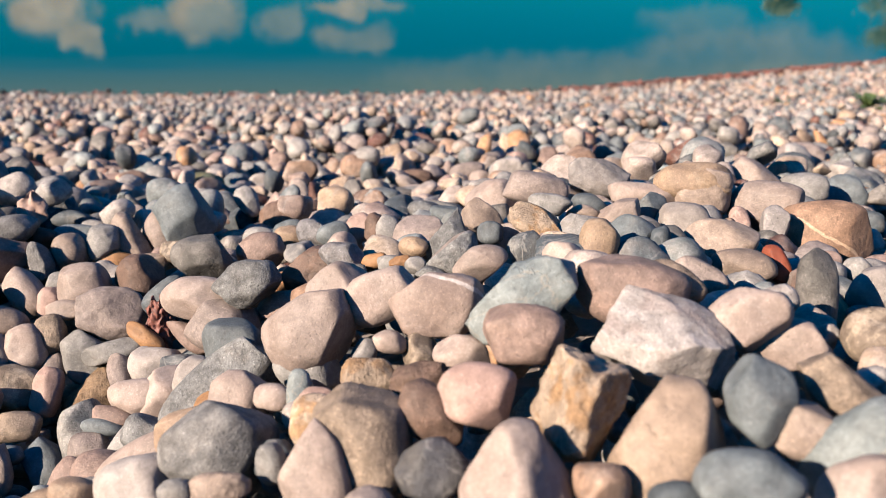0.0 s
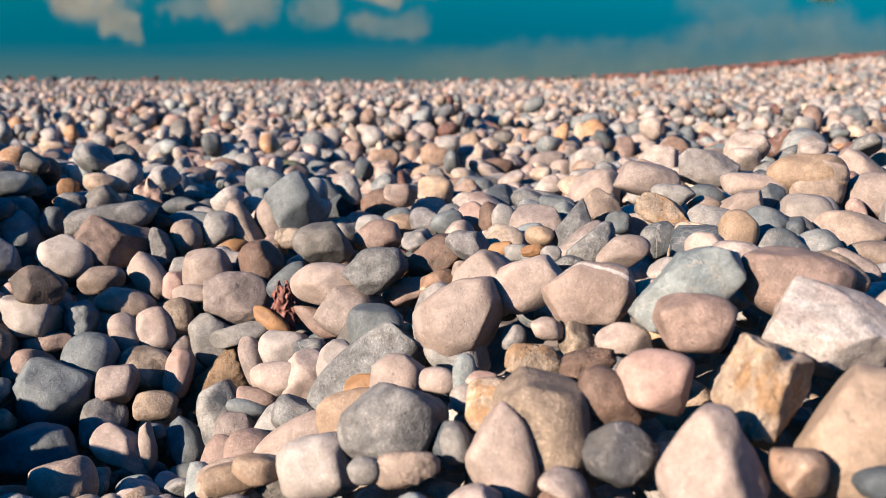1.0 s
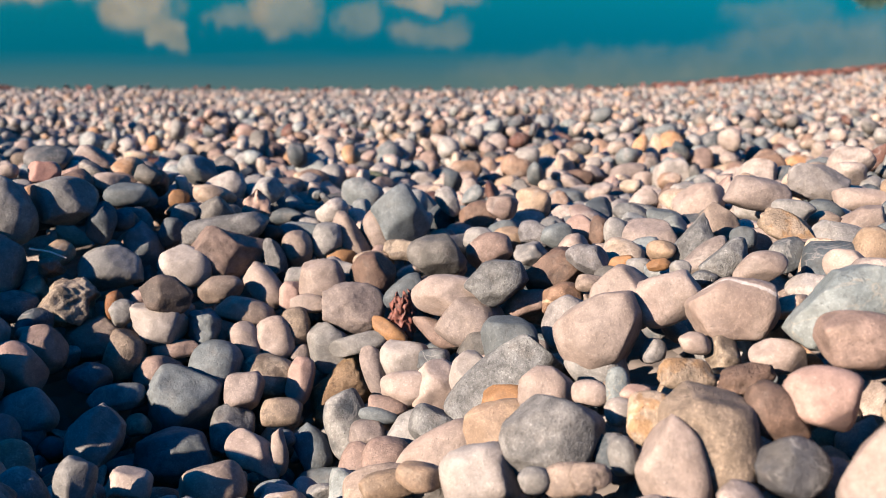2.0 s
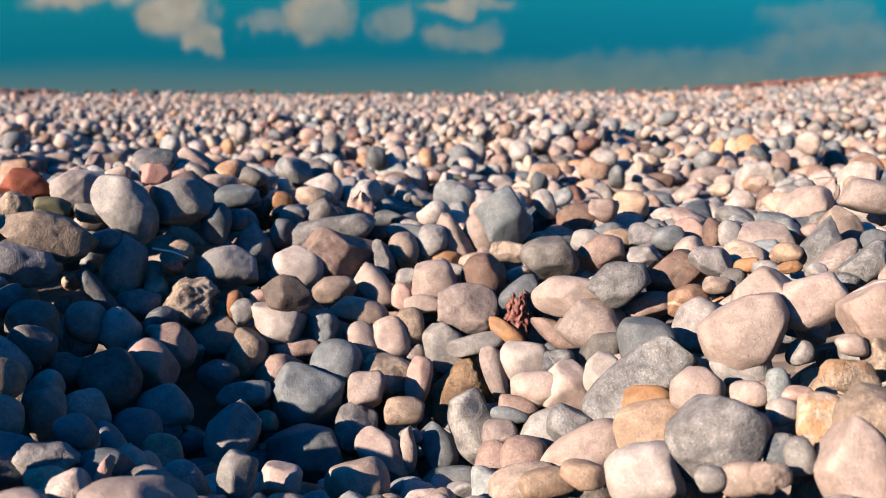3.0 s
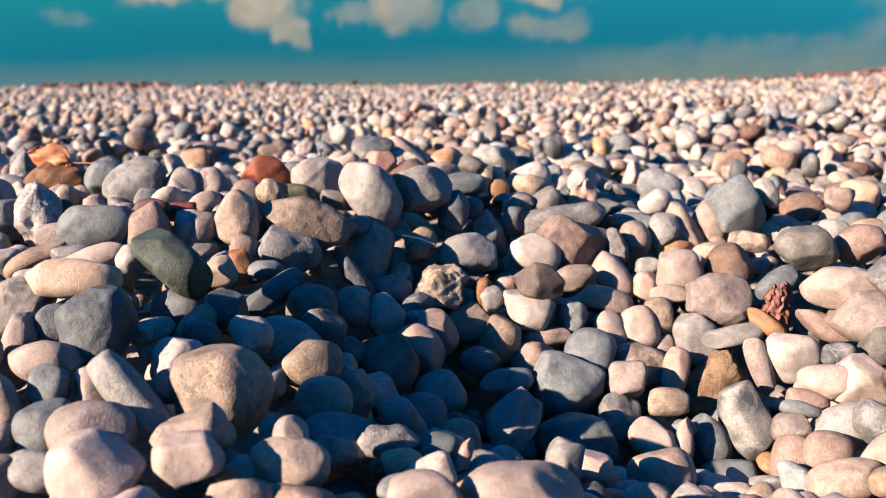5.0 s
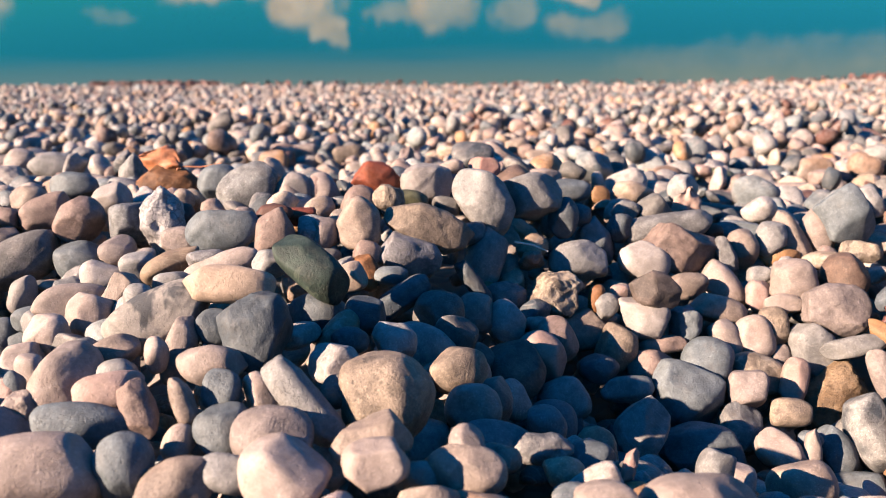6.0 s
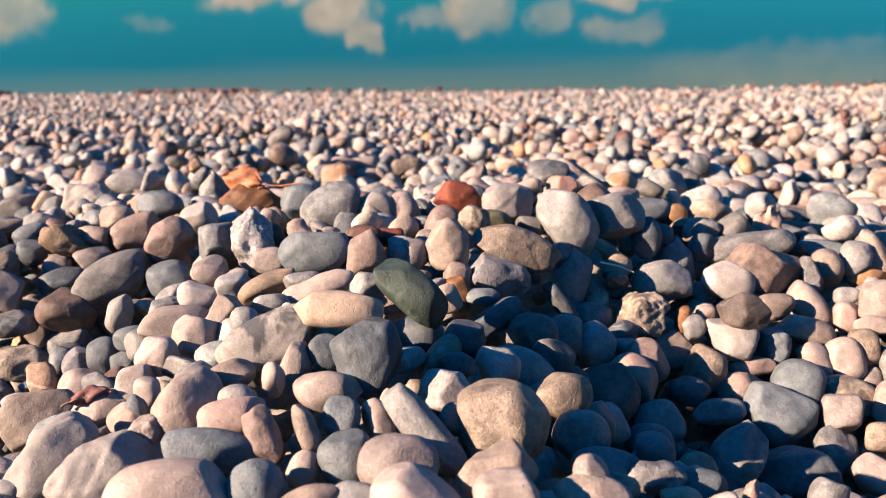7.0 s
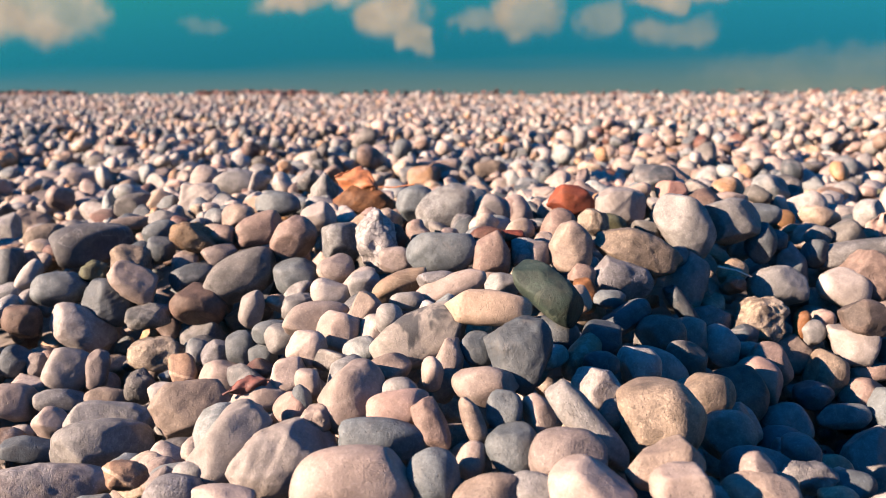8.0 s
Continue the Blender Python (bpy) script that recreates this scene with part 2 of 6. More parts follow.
MATS = {code: stone_material(code) for code in STONES}
ROUGH = {code: stone_material(code, 2.4) for code in ("E", "E1", "E2", "V1", "V", "W", "L1", "P", "T", "Y", "B", "R", "O", "O1", "F")}


def mixed_pebbles(name):
    """Pebbles in one sheet: each island takes its own colour."""
    m, n = material(name)
    rand = n.add("ShaderNodeNewGeometry").outputs["Random Per Island"]
    ramp = n.add("ShaderNodeValToRGB", {0: rand})
    cr = ramp.color_ramp
    cr.interpolation = "CONSTANT"
    order = "P G L T U D W M P C B S H Y G Y1 K D F T P D E C L M W P O F G A1".split()
    for i, code in enumerate(order):
        stop = cr.elements[i] if i < 2 else cr.elements.new(i / len(order))
        stop.position = i / len(order)
        stop.color = rgb([0.31 * c for c in STONES[code][0]])
    other = n.math("FRACT", n.math("MULTIPLY", rand, 917.0))
    shift = n.vec("SCALE", (7.1, 3.7, 9.3))
    n.tree.links.new(other, shift.inputs["Scale"])
    co = n.vec("ADD", n.add("ShaderNodeTexCoord").outputs["Object"], shift.outputs[0]).outputs[0]
    value = n.math("ADD", 0.8, n.math("MULTIPLY", other, 0.4))
    base = n.add("ShaderNodeHueSaturation", {"Saturation": 1.02, "Value": value, "Color": ramp.outputs[0]}).outputs[0]
    base = n.mix(n.math("MULTIPLY", n.band(n.noise(co, 30.0, 4.0), 0.45, 0.65), 0.35), base, rgb((0.185, 0.165, 0.15)))
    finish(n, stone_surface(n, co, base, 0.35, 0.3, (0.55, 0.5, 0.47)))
    return m


PEBBLES = mixed_pebbles("mixed_pebbles")


def ground_material():
    m, n = material("gravelly_ground")
    co = n.add("ShaderNodeTexCoord").outputs["Object"]
    cells = n.add("ShaderNodeTexVoronoi", {"Vector": co, "Scale": 34.0})
    tone = n.mix(cells.outputs["Color"], rgb((0.05, 0.045, 0.042)), rgb((0.21, 0.175, 0.155)))
    tone = n.mix(n.noise(co, 3.0, 5.0), tone, rgb((0.12, 0.10, 0.088)))
    height = n.math("SUBTRACT", 1.0, cells.outputs["Distance"])
    dent = n.add("ShaderNodeBump", {"Strength": 0.8, "Distance": 0.012, "Height": height}).outputs[0]
    finish(n, n.add("ShaderNodeBsdfPrincipled", {"Base Color": tone, "Roughness": 0.85, "Normal": dent}))
    return m


def water_material():
    m, n = material("lake_water")
    co = n.add("ShaderNodeTexCoord").outputs["Object"]
    xyz = n.add("ShaderNodeSeparateXYZ", {0: co})
    bed = n.noise(n.vec("MULTIPLY", co, (0.4, 1.0, 1.0)).outputs[0], 1.0, 5.0, 0.6)
    deep = n.band(n.math("ADD", xyz.outputs[1], n.math("MULTIPLY", bed, 2.4)), 8.9, 12.5)
    colour = n.mix(deep, n.mix(bed, rgb((0.016, 0.050, 0.030)), rgb((0.085, 0.085, 0.045))), rgb((0.0, 0.042, 0.046)))
    ripple = n.add("ShaderNodeBump", {"Strength": 0.10, "Distance": 0.004, "Height": n.noise(co, 2.5, 2.0)}).outputs[0]
    finish(n, n.add("ShaderNodeBsdfPrincipled", {"Base Color": colour, "Roughness": 0.03, "IOR": 1.333, "Normal": ripple}))
    return m


def plain(name, c1, c2, scale, rough=0.7):
    m, n = material(name)
    co = n.add("ShaderNodeTexCoord").outputs["Object"]
    f = n.noise(co, scale, 4.0, 0.65)
    dent = n.add("ShaderNodeBump", {"Strength": 0.4, "Distance": 0.001, "Height": f}).outputs[0]
    finish(n, n.add("ShaderNodeBsdfPrincipled", {"Base Color": n.mix(n.band(f, 0.35, 0.65), rgb(c1), rgb(c2)), "Roughness": rough, "Normal": dent}))
    return m


# ---- the lie of the land ----
WATER = -1.17
MOUNDS = []


def mound(x, y, rise):
    """A rise (or, below zero, a hollow) of the shingle."""
    MOUNDS.append((x, y, rise))


mound(-1.45, 0.96, 0.0266)
mound(-1.26, 0.39, -0.0168)
mound(-1.26, 0.58, 0.0408)
mound(-1.26, 0.77, 0.0261)
mound(-1.26, 0.96, 0.0399)
mound(-1.07, 0.20, -0.0050)
mound(-1.07, 0.39, -0.0598)
mound(-1.07, 0.58, -0.0108)
mound(-1.07, 0.77, 0.0568)
mound(-0.88, 0.20, 0.0127)
mound(-0.88, 0.39, 0.0284)
mound(-0.88, 0.58, 0.0285)
mound(-0.88, 0.77, 0.0216)
mound(-0.69, 0.20, -0.0297)
mound(-0.69, 0.39, 0.0494)
mound(-0.69, 0.58, 0.0132)
mound(-0.69, 0.77, 0.0362)
mound(-0.69, 0.96, 0.0647)
mound(-0.50, 0.20, 0.0223)
mound(-0.50, 0.39, 0.0081)
mound(-0.50, 0.58, -0.0628)
mound(-0.50, 0.77, 0.0266)
mound(-0.50, 0.96, 0.0074)
mound(-0.31, 0.39, 0.0195)
mound(-0.31, 0.58, -0.0809)
mound(-0.31, 0.77, -0.0001)
mound(-0.31, 0.96, 0.0141)
mound(-0.31, 1.15, -0.0046)
mound(-0.12, 0.39, -0.0068)
mound(-0.12, 0.58, 0.0041)
mound(-0.12, 0.77, 0.0309)
mound(-0.12, 0.96, 0.0061)
mound(-0.12, 1.15, -0.0012)
mound(0.07, 0.20, -0.0084)
mound(0.07, 0.39, 0.0305)
mound(0.07, 0.58, 0.0493)
mound(0.07, 0.77, 0.0104)
mound(0.07, 0.96, 0.0113)
mound(0.26, 0.39, 0.0460)
mound(0.26, 0.58, -0.0034)
mound(0.26, 0.77, 0.0358)
mound(0.26, 0.96, 0.0547)
mound(0.26, 1.15, 0.0078)
mound(0.45, 0.96, 0.0129)
mound(0.45, 1.15, 0.0201)
mound(-0.90, 1.95, -0.0411)
mound(-0.60, 1.50, -0.0112)
mound(-0.30, 2.20, -0.0087)
mound(0.00, 2.20, 0.0088)


HOLLOWS = [
    (-4.30, 3.55, -0.10, 0.13),
    (-4.65, 4.10, -0.08, 0.12),
    (-3.00, 2.40, -0.08, 0.10),
    (-3.08, 3.12, -0.09, 0.10),
    (-2.32, 2.25, -0.06, 0.08),
    (-1.94, 2.10, -0.06, 0.07),
    (-2.00, 2.76, -0.08, 0.10),
    (-1.68, 2.36, -0.07, 0.08),
    (-1.62, 1.92, -0.06, 0.07),
    (-1.88, 4.80, -0.10, 0.13),
    (-1.10, 2.22, -0.06, 0.07),
    (-1.94, 4.32, -0.08, 0.12),
    (-0.90, 2.70, -0.06, 0.07),
]


def shore(x):
    """y of the water's edge."""
    x = np.asarray(x, float)
    return 8.15 + 0.47 * 0.4 * np.log1p(np.exp(np.clip((x - 1.1) / 0.4, -40, 40))) - 0.05 * np.minimum(x + 2.0, 0.0)


def height(x, y):
    """The level of the shingle's top layer."""
    x, y = np.asarray(x, float), np.asarray(y, float)
    w = np.clip((y - 2.4) / 4.5, 0, 1)
    yy = np.clip(y - (shore(x) - 8.15) * w * w * (3 - 2 * w), -7.0, 40.0)
    near = np.minimum(yy, 9.5)
    z = 0.065 - 0.12 * near - 0.07 * 0.3 * np.log1p(np.exp((near - 2.5) / 0.3)) + 0.043 * 0.4 * np.log1p(np.exp((near - 5.0) / 0.4)) - 0.03 * np.maximum(yy - 9.5, 0)
    for mx, my, ma in MOUNDS:
        z = z + ma * np.exp(-((x - mx) ** 2 + (y - my) ** 2) / (2 * 0.15 ** 2))
    far = np.clip((y - 1.15) / 0.4, 0, 1) * np.clip((3.4 - y) / 1.0, 0, 1)
    z = z + far * (0.013 * np.sin(9 * x + 4 * y + 1) + 0.012 * np.sin(5 * x - 11 * y) + 0.009 * np.sin(14 * x + 13 * y + 2) + 0.010 * np.sin(7 * y - 13 * x + 4))
    for mx, my, ma, ms in HOLLOWS:
        z = z + ma * np.exp(-((x - mx) ** 2 + (y - my) ** 2) / (2 * ms ** 2))
    # added rise, out of view on the left, to cast shade on the stones
    z = z + 0.05 * np.exp(-((x + 1.56) ** 2 + (y - 0.38) ** 2) / (2 * 0.11 ** 2))
    far = np.clip((y - 62.0) / 14.0, 0, 1)
    return z + far * far * (3 - 2 * far) * 2.3


def mesh_object(name, verts, faces, mat, smooth=True, parent=None):
    me = bpy.data.meshes.new(name)
    verts, faces = np.asarray(verts, np.float32), np.asarray(faces, np.int32)
    k = faces.shape[1]
    me.vertices.add(len(verts))
    me.vertices.foreach_set("co", verts.ravel())
    me.loops.add(faces.size)
    me.loops.foreach_set("vertex_index", faces.ravel())
    me.polygons.add(len(faces))
    me.polygons.foreach_set("loop_start", np.arange(0, faces.size, k, dtype=np.int32))
    me.polygons.foreach_set("use_smooth", np.full(len(faces), smooth))
    me.update(calc_edges=True)
    me.validate()
    me.materials.append(mat)
    ob = new(name, me)
    ob.parent = parent
    return ob


def grid(xs, ys):
    X, Y = np.meshgrid(xs, ys)
    i = np.arange(X.size).reshape(X.shape)
    return X, Y, np.stack([i[:-1, :-1], i[:-1, 1:], i[1:, 1:], i[1:, :-1]], -1).reshape(-1, 4)


reach = np.geomspace(0.15, 900.0, 44)
X, Y, quads = grid(np.r_[-11.0 - reach[::-1], np.arange(-11.0, 6.51, 0.08), 6.5 + reach], np.r_[-2.5 - reach[::-1], np.arange(-2.5, 11.01, 0.08), 11.0 + reach])
ground = mesh_object("ground", np.stack([X, Y, height(X, Y) - 0.035 - 0.10 * np.clip((1.5 - Y) / 0.5, 0, 1) * np.clip((Y + 0.4) / 0.3, 0, 1) * np.clip((X + 2.4) / 0.3, 0, 1) * np.clip((1.1 - X) / 0.3, 0, 1)], -1).reshape(-1, 3), quads, ground_material())
tagged(ground, "pebbly shingle ground sloping down to the lake", "ground", kind="structure")

X, Y, quads = grid(np.r_[-700.0, -60.0, np.arange(-12.0, 12.1, 1.0), 60.0, 700.0], np.r_[7.2, np.arange(8.0, 20.1, 1.0), 30.0, 75.0])
water = mesh_object("water", np.stack([X, Y, np.full(X.shape, WATER)], -1).reshape(-1, 3), quads, water_material())
tagged(water, "calm teal lake water reflecting clouds", "water", kind="structure")

# ---- pebble shapes ----
def ico(level):
    bm = bmesh.new()
    bmesh.ops.create_icosphere(bm, subdivisions=level, radius=1.0)
    bm.verts.ensure_lookup_table()
    v = np.array([p.co[:] for p in bm.verts])
    f = np.array([[p.index for p in face.verts] for face in bm.faces])
    bm.free()
    return v / np.linalg.norm(v, axis=1, keepdims=True), f


ICO = {k: ico(k) for k in (1, 2, 3, 4, 5)}
# squareness, number of worn faces, how far out they lie, lumps, roughness
SHAPES = {"o": (2.3, 9, (0.70, 0.96), 0.045, 0.003), "b": (3.0, 8, (0.68, 0.92), 0.04, 0.006), "a": (2.5, 12, (0.58, 0.84), 0.03, 0.012), "r": (2.5, 9, (0.66, 0.92), 0.08, 0.026)}


def pebble_shape(level, kind, rng):
    """A worn stone that just fills the unit cube about the origin."""
    v, f = ICO[level]
    power, cuts, (lo, hi), lumps, rough = SHAPES[kind]
    v = v / (np.abs(v) ** power).sum(1, keepdims=True) ** (1 / power)
    e = 0.05 if kind == "o" else 0.022
    for _ in range(cuts):
        d, far = rng.normal(size=3), rng.uniform(lo, hi)
        d /= np.linalg.norm(d)
        s = v @ d - far * np.max(v @ d)
        v = v - np.outer(0.5 * (s + np.sqrt(s * s + e * e)) * 0.9, d)
    r = np.ones(len(v))
    for _ in range(4):
        k = rng.normal(size=3) * 1.7
        r += lumps * np.sin(v @ k + rng.uniform(0, 6.3))
    for _ in range(5):
        k = rng.normal(size=3) * 3.4
        r += lumps * 0.22 * np.sin(v @ k + rng.uniform(0, 6.3))
    if rough:
        for _ in range(9):
            k = rng.normal(size=3) * rng.uniform(5, 11)
            r += rough * 0.5 * np.sin(v @ k + 1.5 * np.sin(v @ k[::-1]) + rng.uniform(0, 6.3))
    v = v * r[:, None]
    if kind == "r":
        for _ in range(7):
            d = rng.normal(size=3)
            d /= np.linalg.norm(d)
            u = v / np.linalg.norm(v, axis=1, keepdims=True)
            v = v - np.outer(rng.uniform(0.06, 0.16) * np.exp((u @ d - 1) / rng.uniform(0.03, 0.10)), d)
    v[:, 0] *= 1 + rng.uniform(-0.22, 0.22) * v[:, 2]
    v[:, 2] *= 1 + rng.uniform(-0.22, 0.22) * v[:, 0]
    lo_, hi_ = v.min(0), v.max(0)
    return (v - (lo_ + hi_) / 2) / (hi_ - lo_), f


def worn_stone(level, kind, rng, dims, worn):
    """A stone of width, depth and height dims whose faces were worn flat. worn: the large faces, each as its angle in the upright plane (0 right, 90 up),
    after a stroke how far it leans to the front, after a colon how far out it lies (1: it just touches the round stone)."""
    v, f = ICO[level]
    power, cuts, (lo, hi), soft, lumps, rough = STONE_FORMS[kind]
    dims = np.asarray(dims, float)
    v = v / (np.abs(v) ** power).sum(1, keepdims=True) ** (1 / power) * dims / 2
    size = float(np.prod(dims)) ** (1 / 3) / 2
    faces = []
    for word in worn.split():
        way, far = word.split(":")
        angle, _, lean = way.partition("/")
        a, b = radians(float(angle)), radians(float(lean or 0))
        faces.append((np.array((math.cos(a) * math.cos(b), -math.sin(b), math.sin(a) * math.cos(b))), float(far), 0.8))
    for _ in range(cuts):
        d = rng.normal(size=3)
        faces.append((d / np.linalg.norm(d), rng.uniform(lo, hi), 1.0))
    for d, far, sharp in faces:
        s = v @ d
        s = s - far * s.max()
        e = soft * size * sharp
        v = v - np.outer(0.5 * (s + np.sqrt(s * s + e * e)) * 0.94, d)
    u = v / size
    r = np.ones(len(v))
    for _ in range(4):
        r += lumps * np.sin(u @ (rng.normal(size=3) * 1.6) + rng.uniform(0, 6.3))
    for _ in range(6):
        r += lumps * 0.35 * np.sin(u @ (rng.normal(size=3) * 3.6) + rng.uniform(0, 6.3))
    if rough:
        for _ in range(10):
            k = rng.normal(size=3) * rng.uniform(5, 12)
            r += rough * 0.5 * np.sin(u @ k + 1.6 * np.sin(u @ k[::-1]) + rng.uniform(0, 6.3))
    v = v * r[:, None]
    dents = 9 if kind == "r" else 2 if kind == "a" else 1
    for _ in range(dents):
        d = rng.normal(size=3)
        d /= np.linalg.norm(d)
        way = v / np.linalg.norm(v, axis=1, keepdims=True)
        deep = rng.uniform(0.05, 0.13) if kind == "r" else rng.uniform(0.02, 0.06)
        v = v - np.outer(deep * size * np.exp((way @ d - 1) / rng.uniform(0.02, 0.09)), d)
    low, high = v.min(0), v.max(0)
    return (v - (low + high) / 2) / (high - low) * dims, f


# squareness, number of lesser worn faces, how far out they lie, softness of the edges, lumps, roughness
STONE_FORMS = {"o": (2.4, 9, (0.72, 0.95), 0.060, 0.020, 0.004), "b": (3.0, 7, (0.71, 0.94), 0.042, 0.018, 0.008), "a": (2.8, 8, (0.68, 0.91), 0.022, 0.018, 0.012), "r": (2.6, 9, (0.68, 0.92), 0.040, 0.030, 0.024)}
WORN = {"o": "smooth rounded", "b": "blocky worn", "a": "angular chipped", "r": "rough pitted"}
PLACED = []
LOOSE = []


def pebble(x, y, z, rx, ry, rz, w, d, h, code, kind, worn="", loose=False):
    """One pebble: centre, turn in degrees, width, depth and height in metres, colour code, kind of shape, its large worn faces.
    Loose: a lesser one, joined later with its like."""
    rng = np.random.default_rng(len(PLACED) + 11)
    size = (w * h) ** 0.5
    level = 3 if loose else 5 if size > 0.048 else 4
    v, f = worn_stone(level, kind, rng, (w, d, h), worn)
    m = pose(x, y, z, rx, ry, rz)
    PLACED.append((x, y, z, 0.5 * max(w, d)))
    if loose:
        m = np.array(m)
        LOOSE.append((v @ m[:3, :3].T + m[:3, 3], f, code))
        return None
    ob = mesh_object("pebble", v, f, ROUGH.get(code, MATS[code]) if kind == "r" else MATS[code])
    ob.matrix_world = m
    big = "large " if size > 0.06 else "small " if size < 0.025 else ""
    tagged(ob, big + WORN[kind] + " " + STONES[code][5] + " pebble among other pebbles", "pebble", group="pebbles of the beach")
    return ob


# ---- the pebbles near the camera ----
pebble(0.0086, 0.7076, 0.0494, -20, 8, -3, 0.0347, 0.0356, 0.0555, "S", "a", worn="148:.6 28:.65")
pebble(0.0145, 0.6125, 0.0702, -25, -32, 13, 0.0408, 0.0245, 0.0236, "S", "a", worn="95:.7 285:.75")
pebble(0.0401, 0.7545, 0.0536, -19, 14, -7, 0.0419, 0.0307, 0.0304, "T", "a", worn="75:.7 265:.6")
pebble(-0.0145, 0.9426, -0.0021, -18, 10, -2, 0.0434, 0.0271, 0.0263, "S", "o")
pebble(0.0419, 0.6806, 0.0649, -19, -1, -3, 0.0218, 0.0188, 0.0190, "D", "o", loose=True)
pebble(0.0646, 0.7010, 0.0549, -20, -11, -1, 0.0415, 0.0254, 0.0245, "H", "a", worn="90:.75 290:.7")
pebble(0.0686, 0.6450, 0.0645, -21, -20, 2, 0.0324, 0.0262, 0.0262, "S1", "a", worn="310:.7")
pebble(0.0803, 0.6928, 0.0686, -20, 25, -15, 0.0509, 0.0265, 0.0250, "E", "r")
pebble(0.0932, 0.8421, 0.0533, -16, 6, -8, 0.0635, 0.0353, 0.0335, "H", "o")
pebble(0.0941, 0.7332, 0.0716, -17, 8, -9, 0.0378, 0.0203, 0.0192, "L", "o")
pebble(0.0303, 0.5844, 0.0757, -21, -10, 2, 0.0394, 0.0260, 0.0254, "P", "o", worn="125:.75 310:.7")
pebble(-0.0275, 0.6566, 0.0497, -21, -8, 6, 0.0194, 0.0107, 0.0102, "O", "a")
pebble(-0.0157, 0.6296, 0.0573, -21, 1, 2, 0.0160, 0.0133, 0.0133, "L", "a", loose=True)
pebble(-0.0047, 0.5978, 0.0631, -22, 1, 1, 0.0211, 0.0123, 0.0118, "S", "a", loose=True)
pebble(0.0019, 0.5288, 0.0692, -24, 3, -1, 0.0620, 0.0427, 0.0420, "P1", "b", worn="123:.78 218:.75 323:.75")
pebble(0.0499, 0.4773, 0.0954, -27, -29, 8, 0.0706, 0.0424, 0.0409, "C", "a", worn="70:.75 115:.7 300:.65 10:.8")
pebble(0.0473, 0.4431, 0.0901, -25, 3, -7, 0.0434, 0.0329, 0.0327, "M", "o", worn="205:.85")
pebble(0.1591, 0.8744, 0.0553, -15, 9, -13, 0.0629, 0.0394, 0.0382, "V", "a", worn="142:.75 72:.75")
pebble(0.1912, 0.8250, 0.0522, -16, -0, -13, 0.0640, 0.0266, 0.0239, "P", "o")
pebble(0.1327, 0.7656, 0.0614, -17, 2, -10, 0.0324, 0.0207, 0.0201, "D", "o", worn="50:.7", loose=True)
pebble(0.1235, 0.7396, 0.0614, -18, -2, -8, 0.0294, 0.0162, 0.0154, "T", "o", loose=True)
pebble(0.1518, 0.7301, 0.0633, -18, -13, -7, 0.0372, 0.0258, 0.0253, "P", "a", worn="110:.7")
pebble(0.1851, 0.7655, 0.0559, -17, 11, -17, 0.0311, 0.0306, 0.0327, "G", "a", worn="150:.65")
pebble(0.2370, 0.8214, 0.0656, -15, -4, -15, 0.0716, 0.0391, 0.0371, "Y", "o")
pebble(0.2452, 0.8227, 0.0553, -16, 10, -19, 0.0592, 0.0512, 0.0516, "T", "b", worn="85:.85 175:.85")
pebble(0.2069, 0.7333, 0.0545, -18, 0, -16, 0.0512, 0.0362, 0.0356, "W", "b", worn="245:.75 305:.7")
pebble(0.1139, 0.6056, 0.0849, -20, 11, -14, 0.0291, 0.0287, 0.0311, "Y", "a", worn="60:.8")
pebble(0.1448, 0.6467, 0.0680, -21, 25, -22, 0.0400, 0.0393, 0.0413, "G", "o")
pebble(0.1628, 0.6297, 0.0739, -19, -4, -13, 0.0154, 0.0159, 0.0255, "D", "o", loose=True)
pebble(0.0868, 0.5772, 0.0818, -21, 7, -11, 0.0320, 0.0229, 0.0226, "P", "o")
pebble(0.1107, 0.4774, 0.0985, -23, 12, -18, 0.0656, 0.0439, 0.0429, "M", "o", worn="128:.88")
pebble(0.1365, 0.4823, 0.1048, -24, 25, -26, 0.0362, 0.0180, 0.0168, "T1", "o", loose=True)
pebble(0.1644, 0.5305, 0.0878, -23, 22, -26, 0.0360, 0.0189, 0.0178, "H", "a", loose=True)
pebble(0.2235, 0.6873, 0.0521, -19, 2, -19, 0.0621, 0.0413, 0.0403, "T", "o")
pebble(0.2215, 0.6183, 0.0569, -20, 1, -20, 0.0479, 0.0321, 0.0314, "T", "o")
pebble(0.2498, 0.6292, 0.0569, -22, -26, -12, 0.0176, 0.0184, 0.0316, "A", "o")
pebble(0.3437, 0.7697, 0.0326, -18, -4, -23, 0.0830, 0.0598, 0.0590, "U", "o", worn="103:.9")
pebble(0.2899, 0.7474, 0.0478, -18, 8, -24, 0.0246, 0.0248, 0.0341, "V", "a")
pebble(0.3065, 0.8161, 0.0415, -16, -1, -20, 0.0692, 0.0512, 0.0507, "P", "o")
pebble(0.4455, 0.9755, 0.0061, -16, -16, -20, 0.0628, 0.0451, 0.0446, "G", "o", worn="120:.75")
pebble(0.3874, 0.9337, 0.0251, -15, -6, -21, 0.0538, 0.0361, 0.0354, "L", "o")
pebble(0.3380, 0.9426, 0.0354, -16, 19, -25, 0.0593, 0.0361, 0.0349, "P", "o")
pebble(0.6493, 1.6316, -0.1241, -14, -5, -21, 0.1173, 0.0718, 0.0694, "H", "o", worn="130:.7")
pebble(0.2422, 0.5404, 0.0719, -21, -5, -22, 0.0260, 0.0280, 0.0573, "F", "o")
